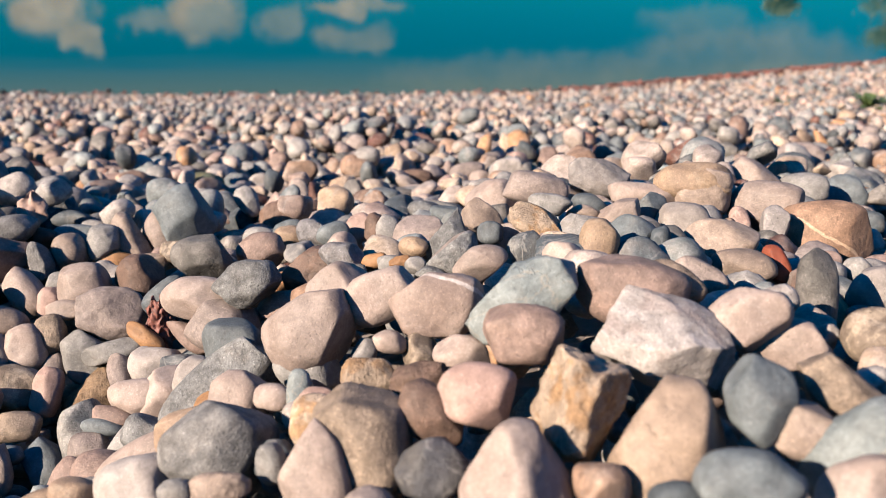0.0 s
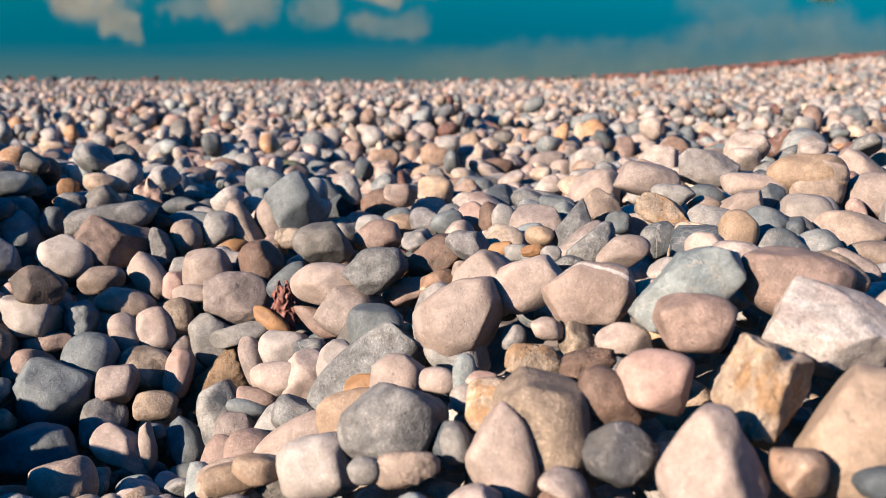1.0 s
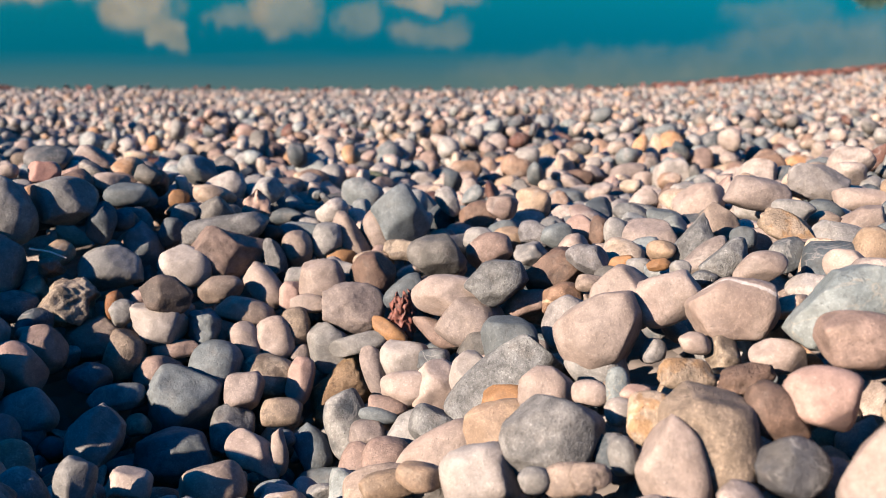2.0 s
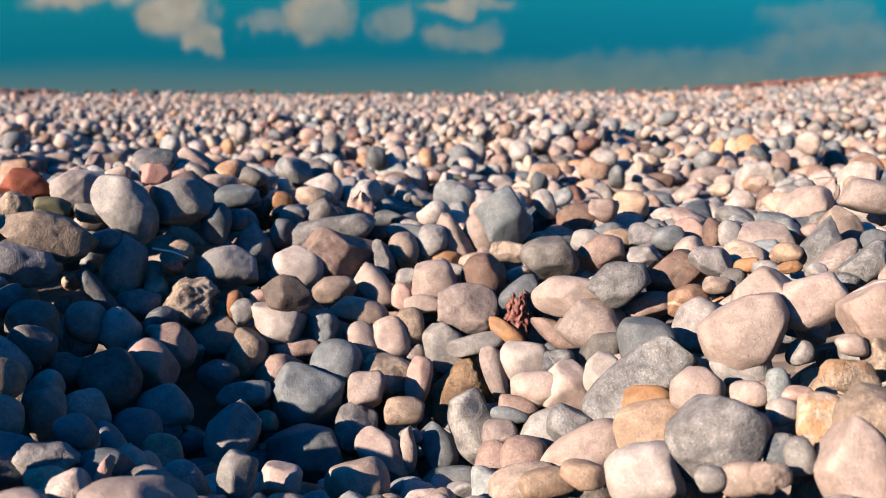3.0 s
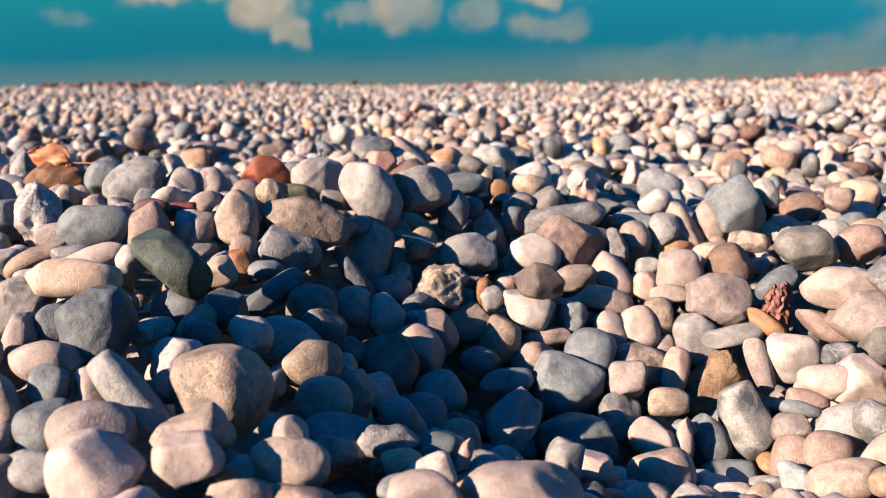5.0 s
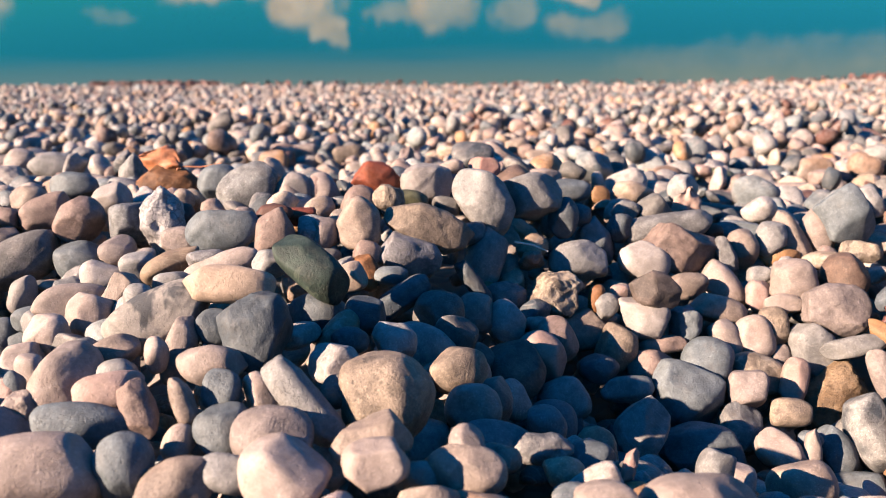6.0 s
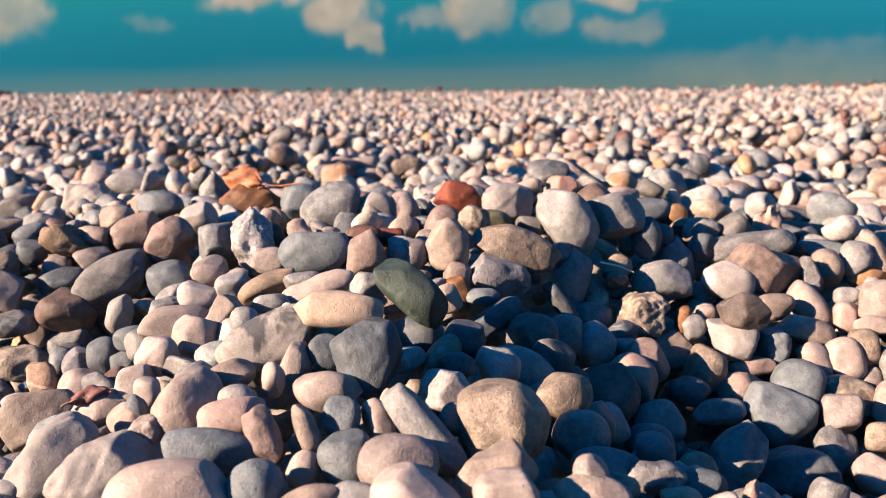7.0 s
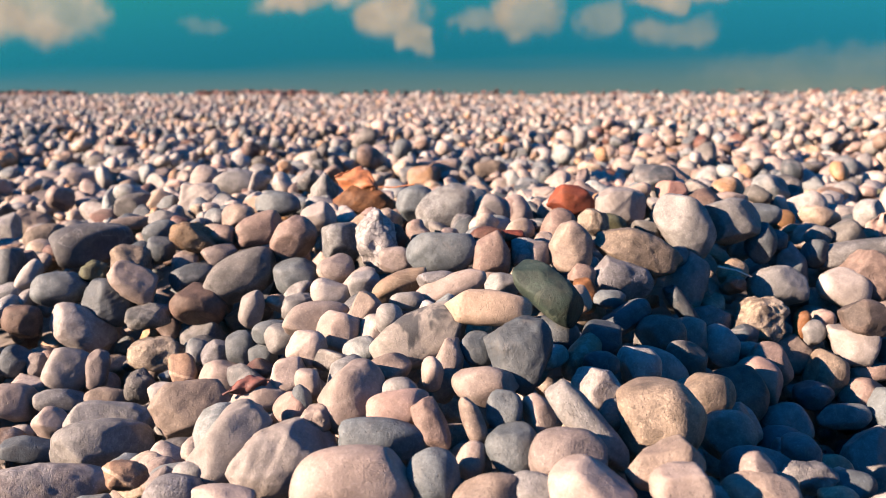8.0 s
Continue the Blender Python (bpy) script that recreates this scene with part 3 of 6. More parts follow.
pebble(0.1686, 0.4532, 0.0936, -23, 6, -23, 0.0430, 0.0364, 0.0366, "P", "b", worn="145:.75 95:.85")
pebble(0.1986, 0.4932, 0.0860, -25, -26, -11, 0.0249, 0.0190, 0.0189, "V", "a", loose=True)
pebble(0.3213, 0.6532, 0.0417, -21, -18, -20, 0.0235, 0.0217, 0.0221, "L", "o", loose=True)
pebble(0.3065, 0.5919, 0.0490, -28, -42, -8, 0.0436, 0.0361, 0.0362, "W", "o", worn="105:.75")
pebble(0.2400, 0.4539, 0.0823, -23, 8, -32, 0.0378, 0.0322, 0.0324, "E2", "o")
pebble(0.4236, 0.8495, 0.0147, -17, -8, -24, 0.0267, 0.0235, 0.0237, "D", "o", loose=True)
pebble(0.3131, 0.6814, 0.0379, -19, -8, -22, 0.0176, 0.0174, 0.0192, "M", "o", loose=True)
pebble(-0.0357, 0.4067, 0.0474, -32, 3, 4, 0.0518, 0.0516, 0.0626, "T1", "o", worn="245:.66 300:.72 180:.88")
pebble(-0.0574, 0.3915, 0.0388, -34, -3, 12, 0.0366, 0.0374, 0.0553, "P", "o", worn="140:.62 30:.6")
pebble(-0.0003, 0.3809, 0.0480, -34, 1, 1, 0.0372, 0.0325, 0.0328, "D1", "a", worn="45:.85 120:.75 200:.8 320:.75")
pebble(0.0384, 0.3560, 0.0609, -35, -2, -4, 0.0518, 0.0509, 0.0537, "P", "o", worn="145:.74 35:.76")
pebble(0.0216, 0.4147, 0.0700, -29, 4, -4, 0.0405, 0.0336, 0.0338, "K", "o", worn="235:.82")
pebble(-0.0001, 0.4133, 0.0596, -35, 26, -16, 0.0395, 0.0288, 0.0285, "B", "o")
pebble(-0.0365, 0.4714, 0.0510, -28, 7, 2, 0.0343, 0.0217, 0.0211, "E", "r", worn="50:.8")
pebble(-0.0084, 0.4513, 0.0600, -30, -21, 14, 0.0344, 0.0210, 0.0203, "B", "r")
pebble(-0.0093, 0.5030, 0.0505, -30, -26, 16, 0.0232, 0.0228, 0.0240, "E2", "a", loose=True)
pebble(-0.0269, 0.5024, 0.0573, -26, 11, -1, 0.0217, 0.0147, 0.0144, "P", "o", loose=True)
pebble(-0.0465, 0.5413, 0.0315, -27, 3, 5, 0.0180, 0.0176, 0.0180, "L1", "a", loose=True)
pebble(0.0158, 0.4734, 0.0641, -27, 4, -3, 0.0335, 0.0216, 0.0211, "P", "o")
pebble(-0.0767, 0.4590, 0.0328, -31, -12, 18, 0.0187, 0.0167, 0.0169, "W", "o", loose=True)
pebble(-0.0670, 0.4664, 0.0413, -29, 4, 7, 0.0204, 0.0108, 0.0102, "K", "o", loose=True)
pebble(0.1232, 0.4405, 0.0857, -26, 14, -22, 0.0710, 0.0524, 0.0519, "Q", "a", worn="110/48:.60 322/20:.75 262/10:.8 42:.82 172:.78")
pebble(0.0704, 0.3944, 0.0757, -30, 5, -12, 0.0459, 0.0458, 0.0558, "E", "r", worn="85:.9 210:.85 340:.8")
pebble(0.1077, 0.3660, 0.0696, -32, 5, -19, 0.0524, 0.0525, 0.0664, "Y1", "o", worn="159:.64 39:.8")
pebble(0.1466, 0.3669, 0.0940, -30, -18, -12, 0.0325, 0.0326, 0.0421, "G", "o", worn="220:.8")
pebble(0.1893, 0.3871, 0.0877, -28, 20, -37, 0.0430, 0.0273, 0.0265, "T1", "a", worn="80:.7")
pebble(0.1623, 0.3605, 0.0835, -29, -2, -23, 0.0414, 0.0281, 0.0276, "T", "a", worn="130:.7 240:.75")
pebble(0.1840, 0.3445, 0.0817, -39, -38, -2, 0.0589, 0.0364, 0.0352, "C", "o")
pebble(0.1239, 0.3123, 0.0896, -33, -8, -17, 0.0431, 0.0263, 0.0254, "G", "o")
pebble(0.1000, 0.3247, 0.0730, -35, -8, -11, 0.0226, 0.0150, 0.0147, "D", "o", loose=True)
pebble(0.1747, 0.3219, 0.0774, -38, -30, -8, 0.0395, 0.0282, 0.0278, "P", "o")
pebble(0.1907, 0.4545, 0.0769, -25, 2, -24, 0.0460, 0.0330, 0.0326, "P", "a", worn="122:.8")
pebble(-0.8531, 0.7802, 0.0556, -15, 0, 36, 0.0398, 0.0399, 0.0502, "P", "o")
pebble(-0.8275, 0.7978, 0.0550, -16, -24, 41, 0.0364, 0.0360, 0.0407, "K", "o")
pebble(-1.2402, 1.5582, -0.1028, -13, 8, 30, 0.0666, 0.0440, 0.0430, "P", "o")
pebble(-1.2047, 1.6073, -0.1150, -13, 7, 28, 0.0713, 0.0454, 0.0441, "P", "o")
pebble(-1.1792, 1.5673, -0.1242, -14, 8, 28, 0.0587, 0.0328, 0.0312, "W", "o")
pebble(-0.7584, 0.8019, 0.0712, -15, 11, 28, 0.0576, 0.0364, 0.0354, "R", "a", worn="43:.62 153:.58")
pebble(-0.7172, 0.7169, 0.0750, -17, 23, 25, 0.0352, 0.0275, 0.0275, "E2", "r")
pebble(-0.7119, 0.7614, 0.0592, -17, 13, 26, 0.0386, 0.0238, 0.0230, "N1", "o")
pebble(-0.7078, 0.8109, 0.0648, -15, 12, 25, 0.0564, 0.0421, 0.0418, "W", "b", worn="125:.75")
pebble(-0.6334, 0.7637, 0.0594, -18, -23, 33, 0.0514, 0.0525, 0.0788, "L", "o", worn="28:.8 193:.8")
pebble(-0.5927, 0.8002, 0.0549, -17, 11, 19, 0.0650, 0.0507, 0.0506, "L", "b", worn="115:.85 305:.8")
pebble(-0.6712, 0.6848, 0.0575, -19, 23, 22, 0.0865, 0.0465, 0.0440, "T1", "b", worn="115:.8 65:.8 245:.75")
pebble(-0.6813, 0.6537, 0.0414, -20, 18, 25, 0.0602, 0.0424, 0.0418, "H1", "o")
pebble(-0.7303, 0.6595, 0.0688, -17, 5, 33, 0.0394, 0.0395, 0.0507, "T", "b", worn="105:.85")
pebble(-0.7128, 0.6315, 0.0509, -22, 30, 23, 0.0253, 0.0216, 0.0217, "M", "a", loose=True)
pebble(-0.7617, 0.7475, 0.0571, -17, 24, 26, 0.0366, 0.0364, 0.0431, "M", "o")
pebble(-0.7628, 0.6525, 0.0587, -18, 11, 33, 0.0340, 0.0329, 0.0335, "H", "o")
pebble(-0.7053, 0.6079, 0.0414, -20, -3, 36, 0.0196, 0.0203, 0.0337, "O1", "b")
pebble(-0.6279, 0.7309, 0.0100, -21, 16, 20, 0.0431, 0.0439, 0.0645, "L", "o", worn="68:.85")
pebble(-0.5413, 0.7728, -0.0056, -21, 1, 19, 0.0612, 0.0454, 0.0451, "L", "o")
pebble(-0.5551, 0.7112, -0.0158, -24, 16, 15, 0.0519, 0.0493, 0.0502, "E2", "r", worn="55:.85")
pebble(-0.6358, 0.5863, 0.0155, -27, 29, 18, 0.0445, 0.0411, 0.0417, "F", "o")
pebble(-0.6708, 0.5899, 0.0258, -23, -21, 42, 0.0560, 0.0267, 0.0247, "D", "b")
pebble(-0.6237, 0.6711, 0.0064, -25, -28, 40, 0.0160, 0.0189, 0.0567, "D", "a")
pebble(-0.6141, 0.6276, -0.0011, -24, 10, 24, 0.0360, 0.0354, 0.0376, "H", "o")
pebble(-0.6032, 0.7021, -0.0174, -23, -1, 26, 0.0443, 0.0319, 0.0315, "J", "a")
pebble(-0.5630, 0.8783, 0.0378, -17, 5, 17, 0.0495, 0.0280, 0.0267, "G", "o")
pebble(-0.5590, 0.8030, 0.0309, -18, 6, 18, 0.0318, 0.0322, 0.0448, "D", "o")
pebble(-0.6603, 0.8919, 0.0581, -15, 6, 22, 0.0357, 0.0261, 0.0259, "K1", "a")
pebble(-0.9320, 1.5968, -0.1354, -16, -23, 29, 0.0403, 0.0397, 0.0425, "T", "o")
pebble(-1.1901, 1.8682, -0.1936, -14, 7, 25, 0.0783, 0.0594, 0.0591, "D", "o")
pebble(-1.1318, 1.6541, -0.1316, -13, -3, 28, 0.0901, 0.0475, 0.0448, "T1", "a")
pebble(-0.5962, 0.9116, 0.0409, -16, 5, 18, 0.0436, 0.0259, 0.0249, "P", "o")
pebble(-0.5287, 0.8271, -0.0047, -20, -9, 21, 0.0394, 0.0401, 0.0578, "G", "a", worn="30:.75 120:.75")
pebble(-0.5037, 0.8424, 0.0073, -19, 5, 14, 0.0296, 0.0292, 0.0323, "D", "o")
pebble(-0.5350, 0.9488, 0.0102, -17, 4, 14, 0.0256, 0.0251, 0.0258, "O", "a")
pebble(-0.4709, 0.8888, 0.0143, -19, 18, 7, 0.0442, 0.0373, 0.0376, "F", "o", worn="150:.75 60:.7")
pebble(-0.4999, 0.8761, 0.0158, -19, 14, 10, 0.0305, 0.0252, 0.0253, "L", "a")
pebble(-0.4558, 0.8584, 0.0046, -19, -8, 15, 0.1042, 0.0377, 0.0326, "J", "o")
pebble(-0.4429, 0.8286, -0.0100, -21, 15, 6, 0.0863, 0.0526, 0.0508, "M", "a", worn="152:.6 102:.8 312:.8")
pebble(-0.4762, 0.8046, -0.0143, -23, 23, 5, 0.0548, 0.0403, 0.0399, "W", "b", worn="140:.8")
pebble(-0.4088, 0.8836, -0.0093, -20, 3, 8, 0.0280, 0.0239, 0.0240, "X", "r", loose=True)
pebble(-0.3933, 0.8374, -0.0166, -21, -9, 12, 0.0230, 0.0240, 0.0421, "J", "a", worn="33:.7")
pebble(-0.3754, 0.8636, -0.0187, -21, -7, 10, 0.0340, 0.0340, 0.0431, "T", "o")
pebble(-0.3263, 0.8987, -0.0174, -24, -32, 17, 0.0321, 0.0339, 0.0629, "T", "a")
pebble(-0.3461, 0.8815, -0.0133, -20, 1, 5, 0.0330, 0.0328, 0.0396, "L", "a")
pebble(-0.3369, 0.8779, -0.0316, -21, -4, 6, 0.0422, 0.0272, 0.0265, "O", "o")
pebble(-0.3328, 0.7906, -0.0231, -23, -4, 7, 0.0470, 0.0428, 0.0434, "P", "b")
pebble(-0.3641, 0.7854, -0.0400, -24, 2, 7, 0.0243, 0.0245, 0.0328, "K", "b")
pebble(-0.3628, 0.8042, -0.0250, -22, 2, 6, 0.0246, 0.0197, 0.0197, "L", "o", loose=True)
pebble(-0.3972, 0.8077, -0.0390, -27, -30, 24, 0.0325, 0.0337, 0.0562, "P", "o")
pebble(-0.4332, 0.7776, -0.0292, -23, -1, 13, 0.0449, 0.0287, 0.0279, "T", "o")
pebble(-0.4623, 0.7154, -0.0082, -24, 18, 7, 0.0485, 0.0363, 0.0361, "B1", "a", worn="60:.8 215:.8")
pebble(-0.4708, 0.7102, -0.0357, -26, 14, 9, 0.0556, 0.0411, 0.0407, "W", "a", worn="55:.75 225:.7 325:.75")
pebble(-0.4032, 0.7553, -0.0426, -25, 14, 4, 0.0605, 0.0304, 0.0284, "T", "o")
pebble(-0.3413, 0.7677, -0.0384, -24, 1, 5, 0.0392, 0.0213, 0.0201, "P", "b")
pebble(-0.2967, 0.7593, -0.0390, -25, 4, 1, 0.0614, 0.0510, 0.0512, "H", "b", worn="125:.8 245:.8")
pebble(-0.2842, 0.7987, -0.0214, -23, 14, -4, 0.0466, 0.0460, 0.0506, "B", "o", worn="60:.85")
pebble(-0.2701, 0.9127, 0.0027, -21, -24, 9, 0.0556, 0.0552, 0.0654, "G", "o", worn="105:.75 5:.75")
pebble(-0.2957, 0.9150, -0.0169, -20, 0, 2, 0.0417, 0.0424, 0.0609, "P", "o")
pebble(-0.2604, 0.8621, -0.0168, -21, 7, -3, 0.0431, 0.0242, 0.0231, "E2", "a")
pebble(-0.2177, 0.7860, 0.0056, -21, -6, -1, 0.0571, 0.0438, 0.0436, "F", "o")
pebble(-0.2457, 0.7550, -0.0189, -30, -37, 18, 0.0444, 0.0259, 0.0249, "D", "b")
pebble(-0.2576, 0.7244, -0.0457, -30, 30, -16, 0.0408, 0.0184, 0.0168, "O", "o")
pebble(-0.3882, 1.2487, -0.0865, -18, -1, 6, 0.0693, 0.0351, 0.0329, "M", "o")
pebble(-0.3849, 1.0457, -0.0376, -18, 6, 4, 0.0851, 0.0249, 0.0201, "M", "o")
pebble(-0.3805, 0.9086, -0.0154, -20, 7, 5, 0.0613, 0.0282, 0.0259, "G", "b")
pebble(-0.3939, 1.4097, -0.1008, -16, 1, 5, 0.0631, 0.0417, 0.0407, "N1", "o")
pebble(-0.4906, 1.5064, -0.1366, -16, 2, 8, 0.0724, 0.0709, 0.0723, "P", "a", worn="45:.8")
pebble(-0.5315, 1.4090, -0.1035, -16, 3, 10, 0.0434, 0.0428, 0.0474, "K", "a")
pebble(-0.7085, 1.5566, -0.1437, -16, -10, 19, 0.0666, 0.0467, 0.0459, "W", "a")
pebble(-0.3095, 1.4978, -0.1268, -16, 1, 2, 0.0469, 0.0404, 0.0407, "W", "a")
pebble(-0.2776, 1.3429, -0.1011, -17, 0, 1, 0.0957, 0.0389, 0.0347, "P", "o")
pebble(-0.2219, 1.0779, -0.0514, -19, -10, 2, 0.0461, 0.0332, 0.0328, "G", "o")
pebble(-0.1886, 1.0093, -0.0295, -19, -9, -1, 0.0584, 0.0427, 0.0423, "B", "b", worn="122:.75 32:.85")
pebble(-0.1547, 1.0379, -0.0339, -18, -2, -5, 0.0275, 0.0275, 0.0343, "B", "o")
pebble(-0.1199, 1.1310, -0.0608, -19, 17, -13, 0.0392, 0.0363, 0.0368, "L1", "a")
pebble(-0.0981, 1.0305, -0.0275, -18, -3, -8, 0.0407, 0.0217, 0.0205, "D", "o")
pebble(-0.1555, 1.4206, -0.1170, -17, 13, -8, 0.0434, 0.0436, 0.0560, "E2", "r")
pebble(-0.0289, 1.3239, -0.1076, -17, -3, -9, 0.0478, 0.0423, 0.0427, "L", "o")
pebble(-0.0224, 1.1641, -0.0649, -18, 6, -13, 0.0419, 0.0371, 0.0375, "P", "a")
pebble(0.0134, 1.2185, -0.0782, -18, 15, -17, 0.0324, 0.0321, 0.0370, "H1", "o")
pebble(0.0064, 1.0024, -0.0247, -18, 7, -17, 0.0642, 0.0341, 0.0322, "S", "a")
pebble(0.0100, 0.8655, 0.0203, -18, 4, -18, 0.0389, 0.0194, 0.0181, "G", "o")
pebble(-0.0167, 0.7990, 0.0202, -19, 2, -17, 0.0623, 0.0427, 0.0419, "H", "o")
pebble(0.0546, 0.9247, 0.0163, -18, -15, -14, 0.0575, 0.0460, 0.0460, "P", "o")
pebble(-0.0762, 0.8586, 0.0051, -20, -18, -5, 0.0418, 0.0375, 0.0380, "K", "o")
pebble(-0.0608, 0.8174, 0.0218, -19, 5, -15, 0.0197, 0.0202, 0.0320, "B", "r", loose=True)
pebble(-0.1218, 0.8407, 0.0099, -20, 6, -11, 0.0360, 0.0280, 0.0279, "H1", "a")
pebble(-0.1491, 0.8500, 0.0021, -20, -7, -4, 0.0345, 0.0250, 0.0247, "Y", "o")
pebble(-0.1545, 0.8950, -0.0047, -19, -7, -4, 0.0376, 0.0228, 0.0220, "G", "o")
pebble(-0.1810, 0.8596, -0.0017, -20, -2, -4, 0.0317, 0.0240, 0.0238, "L", "o")
pebble(-0.1673, 0.8064, 0.0031, -21, -7, -4, 0.0469, 0.0388, 0.0390, "M", "b", worn="125:.8 310:.75")
pebble(-0.1259, 0.7908, 0.0078, -21, 10, -13, 0.0342, 0.0255, 0.0253, "L1", "a")
pebble(-0.1055, 0.7322, 0.0134, -23, -16, -5, 0.0609, 0.0422, 0.0415, "B", "a", worn="118:.6 48:.85 288:.75")
pebble(-0.1568, 0.7022, 0.0149, -25, -27, 4, 0.0537, 0.0404, 0.0401, "S", "a", worn="200:.6 285:.7 70:.85")
pebble(-0.1998, 0.7071, -0.0015, -24, 5, -7, 0.0684, 0.0399, 0.0383, "P", "o")
pebble(-0.1314, 0.7107, -0.0093, -25, -14, -4, 0.0483, 0.0266, 0.0252, "M", "o")
pebble(-0.1758, 0.6945, -0.0229, -26, 16, -14, 0.0690, 0.0491, 0.0484, "H", "o", worn="172:.75")
pebble(-0.1022, 0.6721, 0.0103, -25, -19, -4, 0.0359, 0.0303, 0.0305, "U", "o")
pebble(-0.0971, 0.6319, 0.0091, -26, -16, -6, 0.0479, 0.0441, 0.0448, "V", "o", worn="110:.85")
pebble(-0.0649, 0.6818, 0.0241, -22, -6, -13, 0.0220, 0.0220, 0.0278, "F", "o", loose=True)
pebble(-0.0786, 0.7089, 0.0332, -21, 4, -15, 0.0402, 0.0281, 0.0277, "H1", "a")
pebble(-0.0513, 0.6996, 0.0342, -22, -15, -10, 0.0233, 0.0136, 0.0131, "O", "a")
pebble(-0.0386, 0.6890, 0.0356, -21, -7, -15, 0.0226, 0.0152, 0.0149, "L", "a", loose=True)
pebble(-0.0629, 0.5777, 0.0557, -23, 2, -19, 0.0467, 0.0448, 0.0457, "P", "b", worn="145:.75 60:.8")
pebble(-0.0814, 0.5484, 0.0411, -27, -22, -7, 0.0632, 0.0520, 0.0521, "P", "o", worn="120:.75 315:.7")
pebble(-0.0197, 0.6984, 0.0471, -20, -7, -16, 0.0251, 0.0173, 0.0169, "Y", "o", loose=True)
pebble(-0.6696, 0.5031, 0.0502, -23, 13, 32, 0.0335, 0.0310, 0.0315, "D", "o")
pebble(-0.6399, 0.4749, 0.0431, -26, 23, 26, 0.0323, 0.0315, 0.0321, "L", "a", worn="55:.85 230:.7")
pebble(-0.6330, 0.5273, 0.0132, -28, 26, 21, 0.0580, 0.0393, 0.0385, "L", "o")
pebble(-0.5895, 0.4625, 0.0319, -26, -1, 34, 0.0428, 0.0336, 0.0335, "T1", "o")
pebble(-0.5728, 0.4331, 0.0192, -29, 5, 32, 0.0382, 0.0346, 0.0350, "H", "o")
pebble(-0.5708, 0.4833, -0.0056, -29, 8, 27, 0.0299, 0.0302, 0.0407, "H", "o")
pebble(-0.6220, 0.6232, -0.0210, -26, 19, 20, 0.0303, 0.0302, 0.0364, "J", "o")
pebble(-0.6000, 0.5587, -0.0136, -27, 11, 25, 0.0329, 0.0324, 0.0343, "F", "o")
pebble(-0.5721, 0.5751, -0.0279, -28, 10, 22, 0.0530, 0.0520, 0.0535, "B1", "o", worn="100:.9")
pebble(-0.5546, 0.6141, -0.0348, -32, 31, 7, 0.0490, 0.0438, 0.0443, "K", "o")
pebble(-0.5888, 0.6341, -0.0117, -26, 18, 18, 0.0368, 0.0365, 0.0418, "L", "o")
pebble(-0.5440, 0.6403, -0.0284, -29, 26, 10, 0.0419, 0.0400, 0.0407, "M", "o")
pebble(-0.5295, 0.7099, -0.0514, -25, -2, 21, 0.0648, 0.0426, 0.0415, "T", "b", worn="35:.8")
pebble(-0.5071, 0.6405, -0.0553, -29, 16, 12, 0.0370, 0.0276, 0.0273, "D", "o")
pebble(-0.5319, 0.5809, -0.0561, -30, -9, 29, 0.0452, 0.0393, 0.0397, "L", "o")
pebble(-0.5347, 0.5362, -0.0526, -31, 10, 20, 0.0410, 0.0402, 0.0413, "G", "o")
pebble(-0.5280, 0.5668, -0.0745, -32, 9, 19, 0.0289, 0.0293, 0.0405, "D", "o")
pebble(-0.5250, 0.4449, 0.0054, -35, 28, 11, 0.0304, 0.0257, 0.0259, "G", "o")
pebble(-0.5526, 0.4036, 0.0103, -32, 14, 26, 0.0510, 0.0361, 0.0356, "G", "o")
pebble(-0.5225, 0.4069, 0.0105, -33, 17, 21, 0.0392, 0.0239, 0.0230, "L1", "r")
pebble(-0.4939, 0.4187, -0.0044, -33, 2, 26, 0.0385, 0.0293, 0.0291, "G", "o")
pebble(-0.4658, 0.3738, 0.0264, -36, 23, 11, 0.0081, 0.0090, 0.0215, "K1", "a")
pebble(-0.5525, 0.3340, 0.0568, -31, 16, 30, 0.0191, 0.0191, 0.0242, "H", "o", loose=True)
pebble(-0.5022, 0.5617, -0.0747, -32, 8, 17, 0.0259, 0.0192, 0.0191, "D", "o", loose=True)
pebble(-0.5084, 0.7180, -0.0297, -24, 6, 16, 0.0263, 0.0260, 0.0288, "L", "a")
pebble(-0.4941, 0.6811, -0.0536, -27, 11, 13, 0.0387, 0.0386, 0.0475, "T1", "o")
pebble(-0.4539, 0.7006, -0.0577, -27, -2, 16, 0.0463, 0.0200, 0.0181, "M", "o")
pebble(-0.4631, 0.6761, -0.0698, -28, 5, 13, 0.0442, 0.0342, 0.0340, "M", "o")
pebble(-0.4820, 0.6344, -0.0701, -29, 2, 17, 0.0494, 0.0257, 0.0241, "C", "o")
pebble(-0.4125, 0.6908, -0.0648, -29, 17, 3, 0.0480, 0.0426, 0.0431, "G", "o")
pebble(-0.4307, 0.6544, -0.0825, -30, 9, 9, 0.0647, 0.0597, 0.0606, "G", "b", worn="65:.82 155:.8 205:.85")
pebble(-0.3955, 0.7291, -0.0608, -29, -24, 23, 0.0278, 0.0281, 0.0381, "P", "o")
pebble(-0.3693, 0.7381, -0.0627, -28, -20, 19, 0.0361, 0.0361, 0.0441, "P", "b")
pebble(-0.3509, 0.7481, -0.0538, -26, -8, 10, 0.0269, 0.0273, 0.0385, "T1", "b")
pebble(-0.3684, 0.7031, -0.0841, -31, 19, -3, 0.0542, 0.0417, 0.0415, "E2", "o")
pebble(-0.3788, 0.6593, -0.0763, -30, 7, 6, 0.0344, 0.0341, 0.0392, "H", "o")
